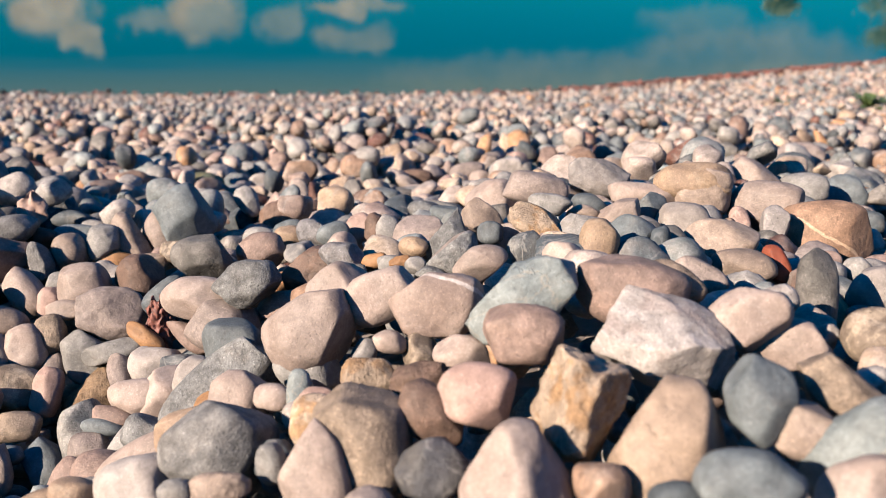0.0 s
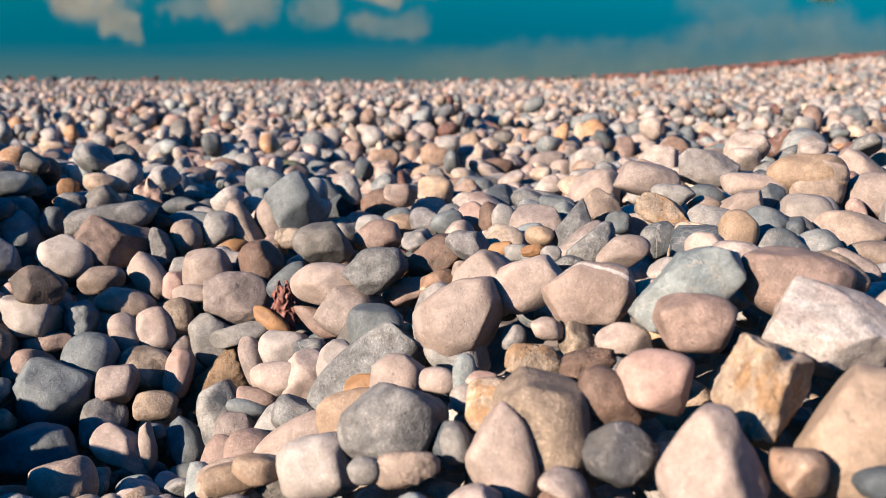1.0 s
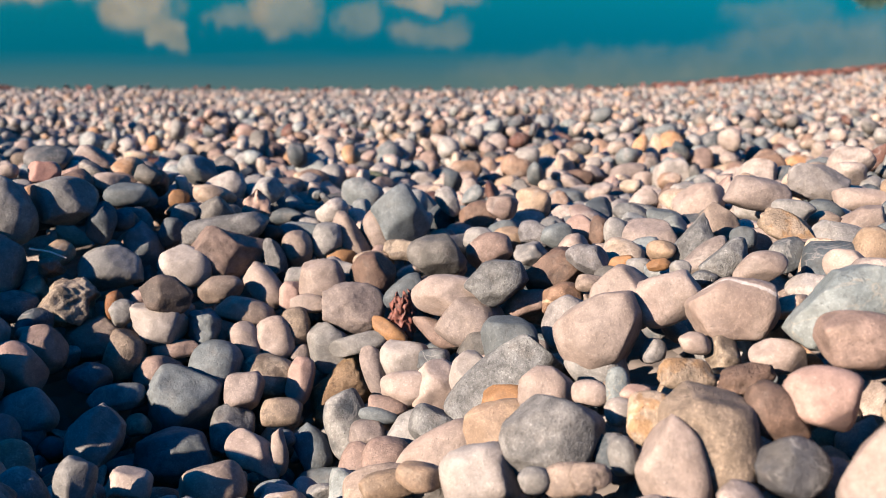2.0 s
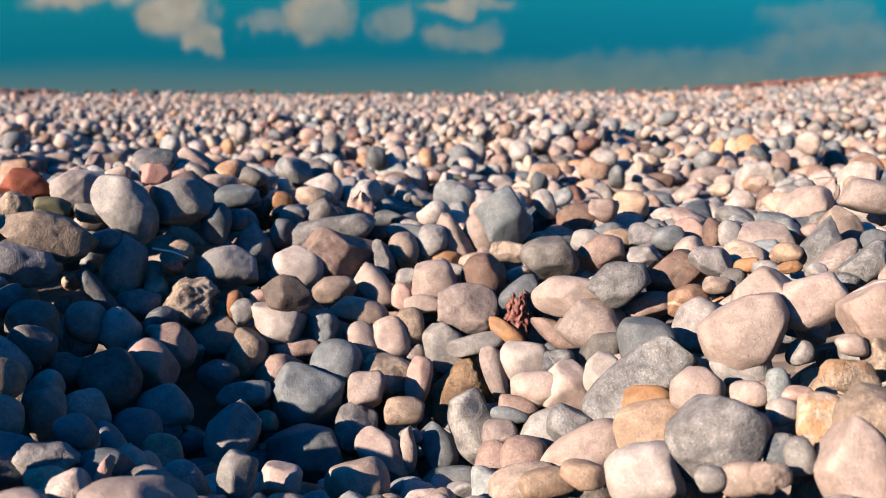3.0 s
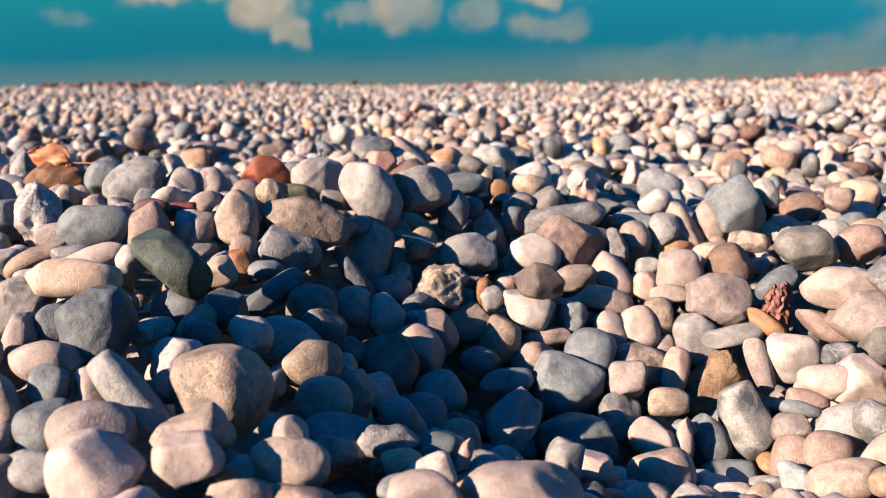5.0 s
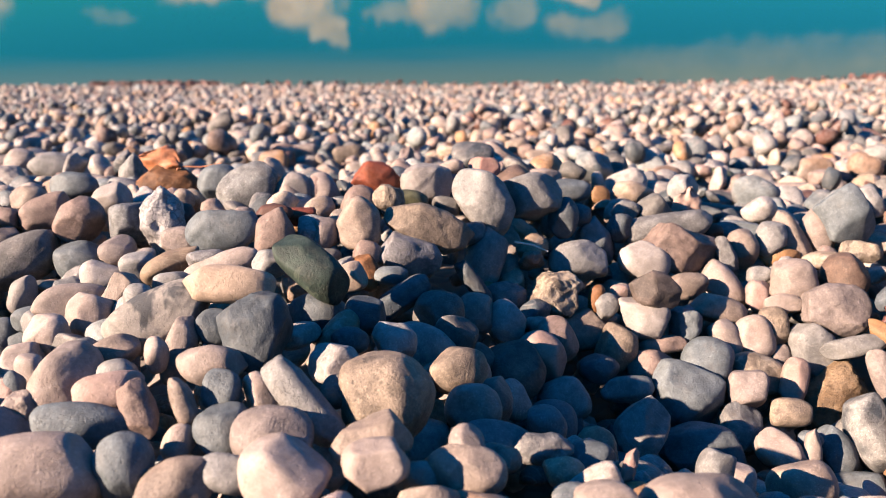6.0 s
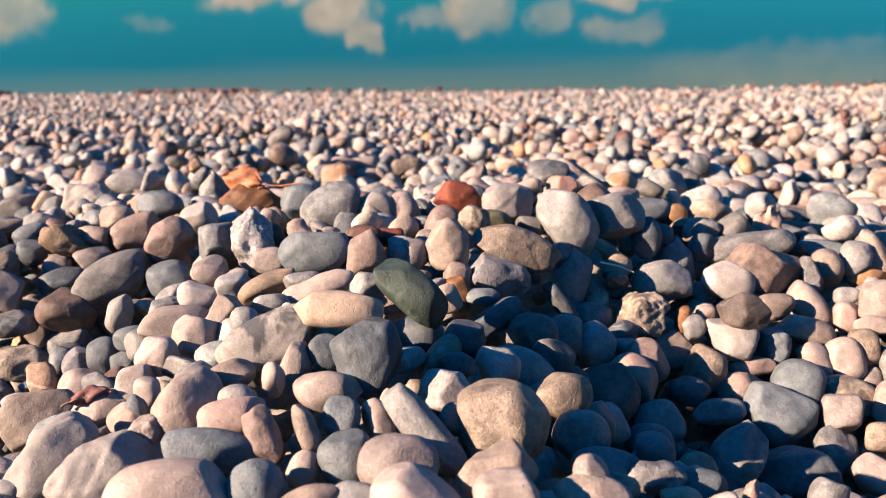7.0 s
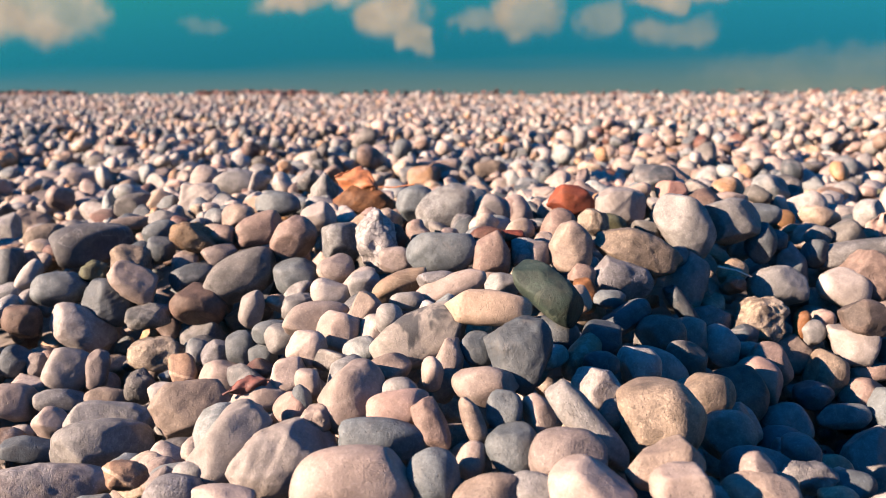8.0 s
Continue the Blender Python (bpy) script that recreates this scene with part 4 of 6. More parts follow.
pebble(-0.3365, 0.6931, -0.0816, -30, 11, -0, 0.0244, 0.0254, 0.0430, "K", "b")
pebble(-0.3455, 0.7320, -0.0771, -28, -12, 13, 0.0198, 0.0195, 0.0219, "H", "a", loose=True)
pebble(-0.3162, 0.7341, -0.0682, -28, -13, 11, 0.0415, 0.0415, 0.0525, "L", "o")
pebble(-0.2861, 0.7176, -0.0560, -28, -13, 9, 0.0559, 0.0215, 0.0189, "L", "a")
pebble(-0.3026, 0.7047, -0.1012, -39, -38, 30, 0.0732, 0.0458, 0.0443, "E1", "r")
pebble(-0.2800, 0.6350, -0.0949, -33, -14, 11, 0.0423, 0.0433, 0.0653, "S1", "o", worn="15:.8")
pebble(-0.2643, 0.6832, -0.0666, -30, -19, 11, 0.0226, 0.0244, 0.0509, "H", "o")
pebble(-0.3431, 0.6490, -0.0894, -31, 1, 6, 0.0361, 0.0263, 0.0261, "T1", "o")
pebble(-0.3847, 0.6380, -0.1000, -32, 10, 5, 0.0382, 0.0380, 0.0456, "J", "a")
pebble(-0.3516, 0.5937, -0.0977, -41, 32, -17, 0.0541, 0.0326, 0.0314, "P", "a", worn="98:.75 288:.7")
pebble(-0.3092, 0.6202, -0.1059, -36, -21, 19, 0.0297, 0.0304, 0.0448, "G", "a")
pebble(-0.4167, 0.5920, -0.0990, -35, 14, 4, 0.0705, 0.0487, 0.0479, "G", "b", worn="132:.8")
pebble(-0.4660, 0.5593, -0.0640, -33, 15, 10, 0.0420, 0.0424, 0.0569, "L", "a", worn="55:.8 140:.7 330:.7")
pebble(-0.4578, 0.6149, -0.0850, -31, 6, 14, 0.0217, 0.0201, 0.0204, "T1", "o", loose=True)
pebble(-0.4152, 0.4376, -0.0182, -37, 19, 5, 0.0256, 0.0257, 0.0342, "L", "o")
pebble(-0.4006, 0.4778, -0.0460, -36, 13, 6, 0.0309, 0.0249, 0.0249, "P", "b")
pebble(-0.3517, 0.4989, -0.0628, -36, -6, 14, 0.0481, 0.0374, 0.0373, "T", "o")
pebble(-0.2995, 0.5967, -0.1267, -36, -5, 7, 0.0601, 0.0309, 0.0290, "G", "b")
pebble(-0.2571, 0.5473, -0.0758, -35, 10, -7, 0.0303, 0.0306, 0.0418, "M", "o")
pebble(-0.2394, 0.6903, -0.0622, -29, 11, -8, 0.0486, 0.0445, 0.0451, "W", "o")
pebble(-0.2093, 0.7086, -0.0396, -28, 20, -14, 0.0571, 0.0251, 0.0228, "M", "o")
pebble(-0.1690, 0.6708, -0.0359, -29, -22, 4, 0.0453, 0.0363, 0.0363, "F", "o")
pebble(-0.2091, 0.6538, -0.0374, -28, -3, -3, 0.0278, 0.0204, 0.0202, "S1", "a", loose=True)
pebble(-0.2249, 0.6083, -0.0407, -30, -3, -1, 0.0454, 0.0310, 0.0304, "P", "b")
pebble(-0.2012, 0.6129, -0.0408, -29, -4, -3, 0.0470, 0.0457, 0.0466, "P", "a", worn="45:.75 135:.75 250:.8")
pebble(-0.1753, 0.5923, -0.0163, -28, 4, -10, 0.0283, 0.0283, 0.0358, "W", "o")
pebble(-0.1442, 0.5900, 0.0113, -29, 23, -23, 0.0485, 0.0418, 0.0421, "G", "o")
pebble(-0.1510, 0.5708, -0.0154, -38, -38, 16, 0.0950, 0.0502, 0.0473, "S", "o")
pebble(-0.1459, 0.5471, -0.0154, -30, -2, -10, 0.0366, 0.0274, 0.0272, "O", "a")
pebble(-0.1477, 0.4970, -0.0065, -33, -16, -2, 0.0494, 0.0390, 0.0390, "Y", "b")
pebble(-0.1180, 0.4370, 0.0229, -32, -1, -16, 0.0593, 0.0536, 0.0543, "J", "b", worn="128/25:.72 70:.86 210:.85 340:.8")
pebble(-0.0834, 0.5397, 0.0215, -27, 2, -18, 0.0453, 0.0338, 0.0335, "L", "o", worn="227:.85")
pebble(-0.0935, 0.4735, 0.0360, -29, -5, -16, 0.0238, 0.0169, 0.0167, "P", "o", loose=True)
pebble(-0.1199, 0.5000, 0.0228, -29, -4, -13, 0.0352, 0.0305, 0.0308, "P", "b", worn="135:.8 50:.8")
pebble(-0.0772, 0.4710, 0.0389, -29, -10, -15, 0.0150, 0.0159, 0.0300, "C", "o", loose=True)
pebble(-0.2192, 0.5778, -0.0628, -36, -25, 13, 0.0493, 0.0362, 0.0359, "L", "o")
pebble(-0.2007, 0.5516, -0.0404, -32, 8, -11, 0.0358, 0.0321, 0.0325, "S", "o")
pebble(-0.1903, 0.5151, -0.0368, -38, -26, 11, 0.0672, 0.0347, 0.0326, "P", "o")
pebble(-0.1594, 0.4273, 0.0057, -36, -16, -1, 0.0458, 0.0373, 0.0373, "W", "b")
pebble(-0.1946, 0.4254, 0.0042, -35, 2, -10, 0.0290, 0.0191, 0.0186, "Y", "o", loose=True)
pebble(-0.2333, 0.4918, -0.0497, -36, -12, 6, 0.0497, 0.0294, 0.0283, "T", "o")
pebble(-0.2340, 0.5441, -0.0634, -34, 5, -6, 0.0367, 0.0337, 0.0342, "M", "o")
pebble(-0.1111, 0.3968, 0.0258, -35, -16, -9, 0.0285, 0.0200, 0.0197, "T", "a", loose=True)
pebble(-0.2406, 0.5965, -0.0498, -31, 8, -6, 0.0328, 0.0171, 0.0161, "M", "o", loose=True)
pebble(-0.2537, 0.5789, -0.0652, -33, -2, 1, 0.0299, 0.0240, 0.0240, "H", "b")
pebble(-0.2472, 0.5888, -0.0536, -31, 2, -2, 0.0309, 0.0151, 0.0140, "G", "o", loose=True)
pebble(-1.2699, 0.8364, 0.0361, -15, 11, 33, 0.0773, 0.0635, 0.0637, "W", "a", worn="48:.85 203:.8")
pebble(-1.3041, 0.9844, 0.0252, -15, 19, 29, 0.0892, 0.0451, 0.0422, "L", "o")
pebble(-1.1393, 0.7190, 0.0623, -16, 11, 31, 0.0388, 0.0338, 0.0341, "T", "b")
pebble(-1.7646, 1.5394, -0.1411, -14, 8, 34, 0.0756, 0.0411, 0.0389, "P", "o")
pebble(-1.0909, 0.6862, 0.0601, -17, -10, 36, 0.0575, 0.0400, 0.0394, "M", "a")
pebble(-1.0358, 0.6651, 0.0607, -18, 12, 27, 0.0504, 0.0494, 0.0511, "M", "o", worn="125:.8")
pebble(-1.1477, 0.6436, 0.0640, -18, 17, 32, 0.0553, 0.0357, 0.0347, "E1", "r", worn="53:.8")
pebble(-1.1217, 0.6629, 0.0619, -18, 18, 30, 0.0301, 0.0218, 0.0216, "M", "o", loose=True)
pebble(-1.0778, 0.6161, 0.0322, -21, -18, 42, 0.0891, 0.0520, 0.0499, "F", "o")
pebble(-1.1050, 0.5751, 0.0149, -24, 28, 26, 0.0575, 0.0459, 0.0459, "B", "o")
pebble(-1.1961, 0.5912, 0.0487, -18, 11, 38, 0.0442, 0.0433, 0.0443, "T1", "r")
pebble(-1.1730, 0.5648, 0.0398, -25, 39, 26, 0.0560, 0.0391, 0.0384, "P", "a")
pebble(-1.2991, 0.6516, 0.0454, -16, 1, 43, 0.0929, 0.0547, 0.0525, "D1", "o", worn="190:.8")
pebble(-1.4624, 0.7436, 0.0077, -16, -8, 48, 0.0587, 0.0496, 0.0499, "T1", "b")
pebble(-1.6740, 0.8711, -0.0326, -15, 12, 45, 0.0459, 0.0465, 0.0645, "L", "o")
pebble(-1.7099, 0.9608, -0.0507, -17, 30, 38, 0.0669, 0.0489, 0.0483, "T", "a")
pebble(-1.9517, 1.3257, -0.0920, -13, 10, 42, 0.0960, 0.0776, 0.0777, "P", "o")
pebble(-2.2526, 1.6080, -0.1354, -12, 9, 42, 0.0711, 0.0699, 0.0740, "Y", "b")
pebble(-2.0784, 1.3394, -0.0928, -12, 10, 44, 0.0437, 0.0451, 0.0720, "P", "o")
pebble(-2.3626, 1.5417, -0.1156, -11, 10, 45, 0.0851, 0.0837, 0.0883, "B", "o")
pebble(-2.3274, 1.5590, -0.1268, -11, 10, 44, 0.0583, 0.0576, 0.0642, "G", "a")
pebble(-1.8480, 1.1515, -0.0759, -15, 22, 40, 0.0875, 0.0594, 0.0583, "H", "o")
pebble(-1.7886, 1.2759, -0.0938, -14, -1, 41, 0.0862, 0.0487, 0.0465, "W", "a")
pebble(-1.4050, 0.8647, 0.0226, -14, 4, 39, 0.0676, 0.0397, 0.0382, "F", "o")
pebble(-1.3612, 0.8722, 0.0244, -17, 28, 31, 0.0511, 0.0351, 0.0345, "Y1", "o")
pebble(-1.4457, 0.8403, 0.0117, -15, 10, 40, 0.0438, 0.0253, 0.0243, "K1", "o")
pebble(-1.2920, 0.7135, 0.0513, -15, 5, 40, 0.0522, 0.0189, 0.0164, "T", "o")
pebble(-1.2362, 0.7063, 0.0597, -16, 19, 34, 0.0361, 0.0251, 0.0247, "L", "a")
pebble(-2.0242, 1.7808, -0.1566, -12, -7, 39, 0.0993, 0.0790, 0.0790, "P", "o")
pebble(-1.8059, 1.5033, -0.1253, -15, -31, 46, 0.1060, 0.0663, 0.0643, "L", "o")
pebble(-1.8109, 1.4230, -0.1082, -13, -11, 42, 0.0743, 0.0577, 0.0575, "H", "o")
pebble(-2.1132, 1.6799, -0.1277, -12, 8, 39, 0.0703, 0.0670, 0.0681, "H1", "a")
pebble(-1.9079, 1.4261, -0.1024, -13, 14, 38, 0.0812, 0.0429, 0.0405, "T1", "o")
pebble(-1.1318, 0.6066, 0.0324, -19, -5, 40, 0.0488, 0.0296, 0.0286, "D", "o")
pebble(-1.1556, 0.6297, 0.0386, -19, 10, 35, 0.0295, 0.0276, 0.0280, "H", "o")
pebble(-1.1173, 0.6418, 0.0430, -18, -5, 38, 0.0400, 0.0283, 0.0279, "H", "a")
pebble(-1.2667, 0.5605, 0.0272, -19, 8, 43, 0.0673, 0.0407, 0.0392, "G", "o", worn="55:.85")
pebble(-1.2073, 0.5613, 0.0161, -23, 30, 31, 0.0562, 0.0455, 0.0456, "D", "b")
pebble(-1.3231, 0.5718, 0.0322, -23, 41, 32, 0.0240, 0.0251, 0.0445, "W", "o")
pebble(-1.3690, 0.6175, 0.0305, -17, 12, 44, 0.0297, 0.0291, 0.0299, "M", "o")
pebble(-1.2408, 0.5872, 0.0382, -20, 25, 35, 0.0360, 0.0254, 0.0250, "N1", "r")
pebble(-1.2061, 0.6605, 0.0608, -17, -10, 42, 0.0412, 0.0293, 0.0289, "G", "o")
pebble(-1.2245, 0.5315, -0.0049, -27, 38, 27, 0.0715, 0.0466, 0.0454, "Q", "o")
pebble(-1.1489, 0.5498, 0.0096, -21, -3, 42, 0.0509, 0.0288, 0.0275, "S1", "r")
pebble(-1.0316, 0.5614, 0.0222, -23, 20, 26, 0.0248, 0.0255, 0.0395, "W", "o")
pebble(-0.9771, 0.5580, 0.0293, -24, 21, 22, 0.0301, 0.0298, 0.0337, "L", "a")
pebble(-1.0167, 0.6311, 0.0304, -20, 7, 28, 0.0516, 0.0408, 0.0408, "G", "o")
pebble(-1.0952, 0.8556, 0.0571, -15, 11, 26, 0.0373, 0.0374, 0.0486, "S1", "a", worn="45:.65 145:.7")
pebble(-1.0220, 0.8137, 0.0555, -16, -2, 27, 0.0784, 0.0503, 0.0489, "O1", "a", worn="122:.65 37:.8")
pebble(-1.0343, 0.7205, 0.0647, -17, -3, 30, 0.0422, 0.0380, 0.0384, "W", "o")
pebble(-0.9828, 0.6704, 0.0576, -19, 6, 26, 0.0437, 0.0419, 0.0427, "S", "o")
pebble(-0.9306, 0.6522, 0.0672, -19, -4, 27, 0.0434, 0.0446, 0.0696, "V1", "r", worn="50:.8 120:.75 270:.8")
pebble(-0.9370, 0.7807, 0.0672, -17, 9, 20, 0.0476, 0.0441, 0.0448, "G", "o")
pebble(-0.8964, 0.7701, 0.0644, -18, -17, 26, 0.0725, 0.0550, 0.0547, "S", "o")
pebble(-0.8503, 0.7824, 0.0563, -18, 15, 13, 0.0396, 0.0396, 0.0492, "W", "o")
pebble(-0.8217, 0.7979, 0.0504, -18, -2, 17, 0.0370, 0.0376, 0.0536, "P", "o")
pebble(-0.8465, 0.6177, 0.0714, -20, -1, 21, 0.0696, 0.0432, 0.0418, "G", "o")
pebble(-0.8118, 0.6541, 0.0778, -19, -4, 20, 0.0368, 0.0211, 0.0202, "A1", "o")
pebble(-0.7994, 0.6264, 0.0662, -20, 3, 17, 0.0368, 0.0374, 0.0530, "M", "b")
pebble(-0.7702, 0.6521, 0.0607, -21, 16, 9, 0.0397, 0.0327, 0.0328, "J", "o")
pebble(-0.7179, 0.5213, 0.0802, -30, 40, -6, 0.0683, 0.0364, 0.0343, "N", "o", worn="102/40:.8")
pebble(-0.7441, 0.4376, 0.0997, -24, 6, 16, 0.0663, 0.0300, 0.0274, "Y1", "b", worn="78:.85")
pebble(-0.8148, 0.5519, 0.0639, -23, -15, 27, 0.0665, 0.0275, 0.0246, "P", "o")
pebble(-0.8269, 0.5525, 0.0699, -22, 4, 20, 0.0387, 0.0196, 0.0183, "H1", "o")
pebble(-0.8652, 0.5549, 0.0619, -23, -18, 32, 0.0560, 0.0272, 0.0253, "Y", "o")
pebble(-0.9015, 0.6300, 0.0566, -20, 0, 24, 0.0338, 0.0266, 0.0266, "H", "b")
pebble(-0.9095, 0.5713, 0.0522, -21, -3, 28, 0.0319, 0.0273, 0.0275, "L", "o")
pebble(-0.9571, 0.6106, 0.0497, -21, -12, 33, 0.0350, 0.0312, 0.0316, "H", "o")
pebble(-0.9405, 0.5615, 0.0471, -22, 10, 25, 0.0399, 0.0270, 0.0264, "W", "o")
pebble(-0.8719, 0.4935, 0.0612, -24, 15, 20, 0.0308, 0.0306, 0.0359, "T", "a", worn="55:.7 160:.7")
pebble(-0.8850, 0.4645, 0.0528, -25, 16, 22, 0.0370, 0.0363, 0.0379, "P", "o")
pebble(-0.9157, 0.4855, 0.0547, -23, -2, 31, 0.0588, 0.0338, 0.0323, "P", "o")
pebble(-0.8342, 0.4603, 0.0714, -24, -4, 27, 0.0232, 0.0232, 0.0290, "L", "o", loose=True)
pebble(-0.8455, 0.5222, 0.0605, -23, 0, 24, 0.0326, 0.0187, 0.0179, "L", "o", loose=True)
pebble(-0.7929, 0.4238, 0.0774, -26, -15, 31, 0.0782, 0.0442, 0.0422, "W1", "b")
pebble(-0.7648, 0.5429, 0.0722, -22, 3, 16, 0.0299, 0.0247, 0.0248, "L", "o")
pebble(-0.7116, 0.4085, 0.0781, -27, -7, 20, 0.0480, 0.0478, 0.0569, "D", "a", worn="190:.8 240:.8")
pebble(-1.1928, 0.4709, -0.0188, -25, 19, 38, 0.0484, 0.0461, 0.0469, "W", "b")
pebble(-1.1622, 0.4776, -0.0171, -25, 18, 37, 0.0233, 0.0243, 0.0420, "H", "b")
pebble(-1.2231, 0.4644, -0.0169, -24, 15, 42, 0.0228, 0.0233, 0.0344, "H", "o")
pebble(-1.2085, 0.4140, -0.0232, -26, 20, 40, 0.0441, 0.0364, 0.0366, "P", "b")
pebble(-1.1172, 0.5162, -0.0149, -24, 12, 36, 0.0609, 0.0383, 0.0371, "E2", "r")
pebble(-1.0992, 0.4618, -0.0188, -30, 30, 27, 0.0285, 0.0284, 0.0341, "F", "r")
pebble(-1.0612, 0.4794, -0.0100, -25, 2, 39, 0.0260, 0.0264, 0.0384, "U", "a")
pebble(-1.0191, 0.4793, -0.0112, -27, 13, 31, 0.0422, 0.0341, 0.0341, "P", "o")
pebble(-0.9994, 0.4099, -0.0037, -28, 12, 33, 0.0774, 0.0548, 0.0540, "T", "b", worn="100:.8 40:.75 290:.7 215:.75 150:.8")
pebble(-1.0617, 0.4498, -0.0162, -26, 3, 40, 0.0303, 0.0231, 0.0230, "W", "a")
pebble(-1.1240, 0.4442, -0.0242, -26, 9, 40, 0.0420, 0.0215, 0.0201, "T", "a")
pebble(-1.1522, 0.4002, -0.0306, -28, 20, 38, 0.0333, 0.0305, 0.0309, "P", "o")
pebble(-1.0905, 0.4071, -0.0252, -28, 17, 36, 0.0773, 0.0400, 0.0376, "L", "b")
pebble(-1.0615, 0.3645, -0.0190, -29, 10, 40, 0.0827, 0.0482, 0.0462, "L", "b")
pebble(-1.1677, 0.4324, -0.0284, -27, 19, 38, 0.0516, 0.0272, 0.0256, "J", "o")
pebble(-1.1293, 0.3564, -0.0277, -29, 16, 41, 0.0571, 0.0272, 0.0251, "D", "o")
pebble(-1.1862, 0.3973, -0.0442, -27, 16, 42, 0.0252, 0.0177, 0.0174, "W", "r", loose=True)
pebble(-1.0478, 0.2906, -0.0085, -32, 19, 38, 0.0948, 0.0435, 0.0399, "Q", "b")
pebble(-0.9530, 0.2718, 0.0310, -32, 19, 33, 0.0318, 0.0217, 0.0213, "U", "r")
pebble(-0.8920, 0.2462, 0.0420, -32, 5, 39, 0.0399, 0.0303, 0.0301, "H1", "o")
pebble(-0.8783, 0.2874, 0.0552, -38, -36, 62, 0.0683, 0.0352, 0.0330, "W", "a", worn="90:.8 270:.8")
pebble(-0.8420, 0.2937, 0.0460, -32, -12, 41, 0.0734, 0.0491, 0.0480, "W", "a")
pebble(-0.9756, 0.3570, -0.0069, -30, 12, 34, 0.0355, 0.0236, 0.0231, "F", "o")
pebble(-0.9108, 0.3781, 0.0369, -28, -8, 39, 0.0455, 0.0259, 0.0248, "P", "b")
pebble(-0.8958, 0.4000, 0.0451, -27, -0, 33, 0.0312, 0.0306, 0.0316, "P", "b")
pebble(-1.0370, 0.5013, 0.0005, -24, -3, 39, 0.0309, 0.0292, 0.0297, "H1", "o")
pebble(-1.0111, 0.5054, 0.0070, -25, 10, 31, 0.0309, 0.0307, 0.0360, "G", "o")
pebble(-0.9884, 0.5045, 0.0044, -26, 18, 26, 0.0288, 0.0233, 0.0233, "G", "o", loose=True)
pebble(-0.9793, 0.5082, 0.0262, -24, -1, 34, 0.0338, 0.0227, 0.0222, "G", "o")
pebble(-0.9579, 0.4967, 0.0267, -24, 8, 29, 0.0365, 0.0283, 0.0282, "L", "o")
pebble(-1.1004, 0.5653, -0.0177, -23, -8, 42, 0.0471, 0.0366, 0.0365, "J", "o")
pebble(-0.8143, 0.3452, 0.0677, -29, 11, 22, 0.0458, 0.0455, 0.0534, "P", "o", worn="205:.9")
pebble(-0.8026, 0.3806, 0.0715, -28, -12, 32, 0.0358, 0.0228, 0.0222, "T", "o")
pebble(-0.7636, 0.3962, 0.0677, -28, 15, 14, 0.0224, 0.0240, 0.0486, "P", "a", worn="52:.8 162:.7")
pebble(-0.7283, 0.3754, 0.0698, -30, 16, 10, 0.0464, 0.0292, 0.0283, "P", "o")
pebble(-0.7740, 0.3322, 0.0705, -29, -2, 26, 0.0431, 0.0265, 0.0256, "K", "b")
pebble(-0.7464, 0.3211, 0.0673, -32, -14, 32, 0.0198, 0.0209, 0.0390, "M", "a")
pebble(-0.7216, 0.3286, 0.0712, -32, -14, 28, 0.0136, 0.0148, 0.0320, "T", "o", loose=True)
pebble(-0.7071, 0.3486, 0.0689, -30, 6, 14, 0.0240, 0.0237, 0.0268, "G", "o", loose=True)
pebble(-0.6949, 0.3229, 0.0560, -33, 2, 16, 0.0349, 0.0344, 0.0378, "G", "o")
pebble(-0.6862, 0.3579, 0.0609, -33, -20, 28, 0.0203, 0.0209, 0.0328, "P", "o", loose=True)
pebble(-0.6517, 0.3467, 0.0651, -39, -34, 36, 0.0225, 0.0259, 0.0704, "L", "o")
pebble(-0.7729, 0.3050, 0.0646, -32, 10, 20, 0.0582, 0.0292, 0.0273, "G", "o")
pebble(-0.7732, 0.2613, 0.0614, -34, 7, 24, 0.0757, 0.0465, 0.0449, "P", "o")
pebble(-0.7309, 0.2777, 0.0597, -34, 9, 17, 0.0325, 0.0323, 0.0383, "G", "o")
pebble(-0.7186, 0.3133, 0.0524, -38, 28, 0, 0.0192, 0.0193, 0.0250, "P", "o", loose=True)
pebble(-0.6934, 0.2710, 0.0568, -36, -6, 23, 0.0450, 0.0307, 0.0301, "T", "o")
pebble(-0.6691, 0.2817, 0.0597, -36, 9, 9, 0.0358, 0.0219, 0.0212, "L", "o")
pebble(-0.6583, 0.3146, 0.0619, -33, 8, 8, 0.0465, 0.0378, 0.0378, "H", "o")
pebble(-0.6411, 0.2861, 0.0584, -40, 27, -9, 0.0492, 0.0406, 0.0408, "P", "o")
pebble(-0.6592, 0.4158, 0.0545, -29, 10, 5, 0.0387, 0.0287, 0.0284, "Q", "a")
pebble(-0.6134, 0.3783, 0.0566, -31, 6, 3, 0.0596, 0.0556, 0.0565, "T1", "o")
pebble(-0.6036, 0.3228, 0.0621, -35, -16, 17, 0.0455, 0.0284, 0.0275, "T", "a", worn="125:.7 25:.7")
pebble(-0.5915, 0.2962, 0.0658, -37, -20, 20, 0.0333, 0.0286, 0.0288, "P", "a")
pebble(-0.5759, 0.3170, 0.0449, -35, -5, 6, 0.0304, 0.0180, 0.0173, "W", "r", loose=True)
pebble(-0.5503, 0.3244, 0.0461, -35, -3, 1, 0.0456, 0.0312, 0.0307, "T", "o")
pebble(0.0198, 2.2607, -0.2072, -15, -30, 1, 0.0472, 0.0343, 0.0339, "O", "o")
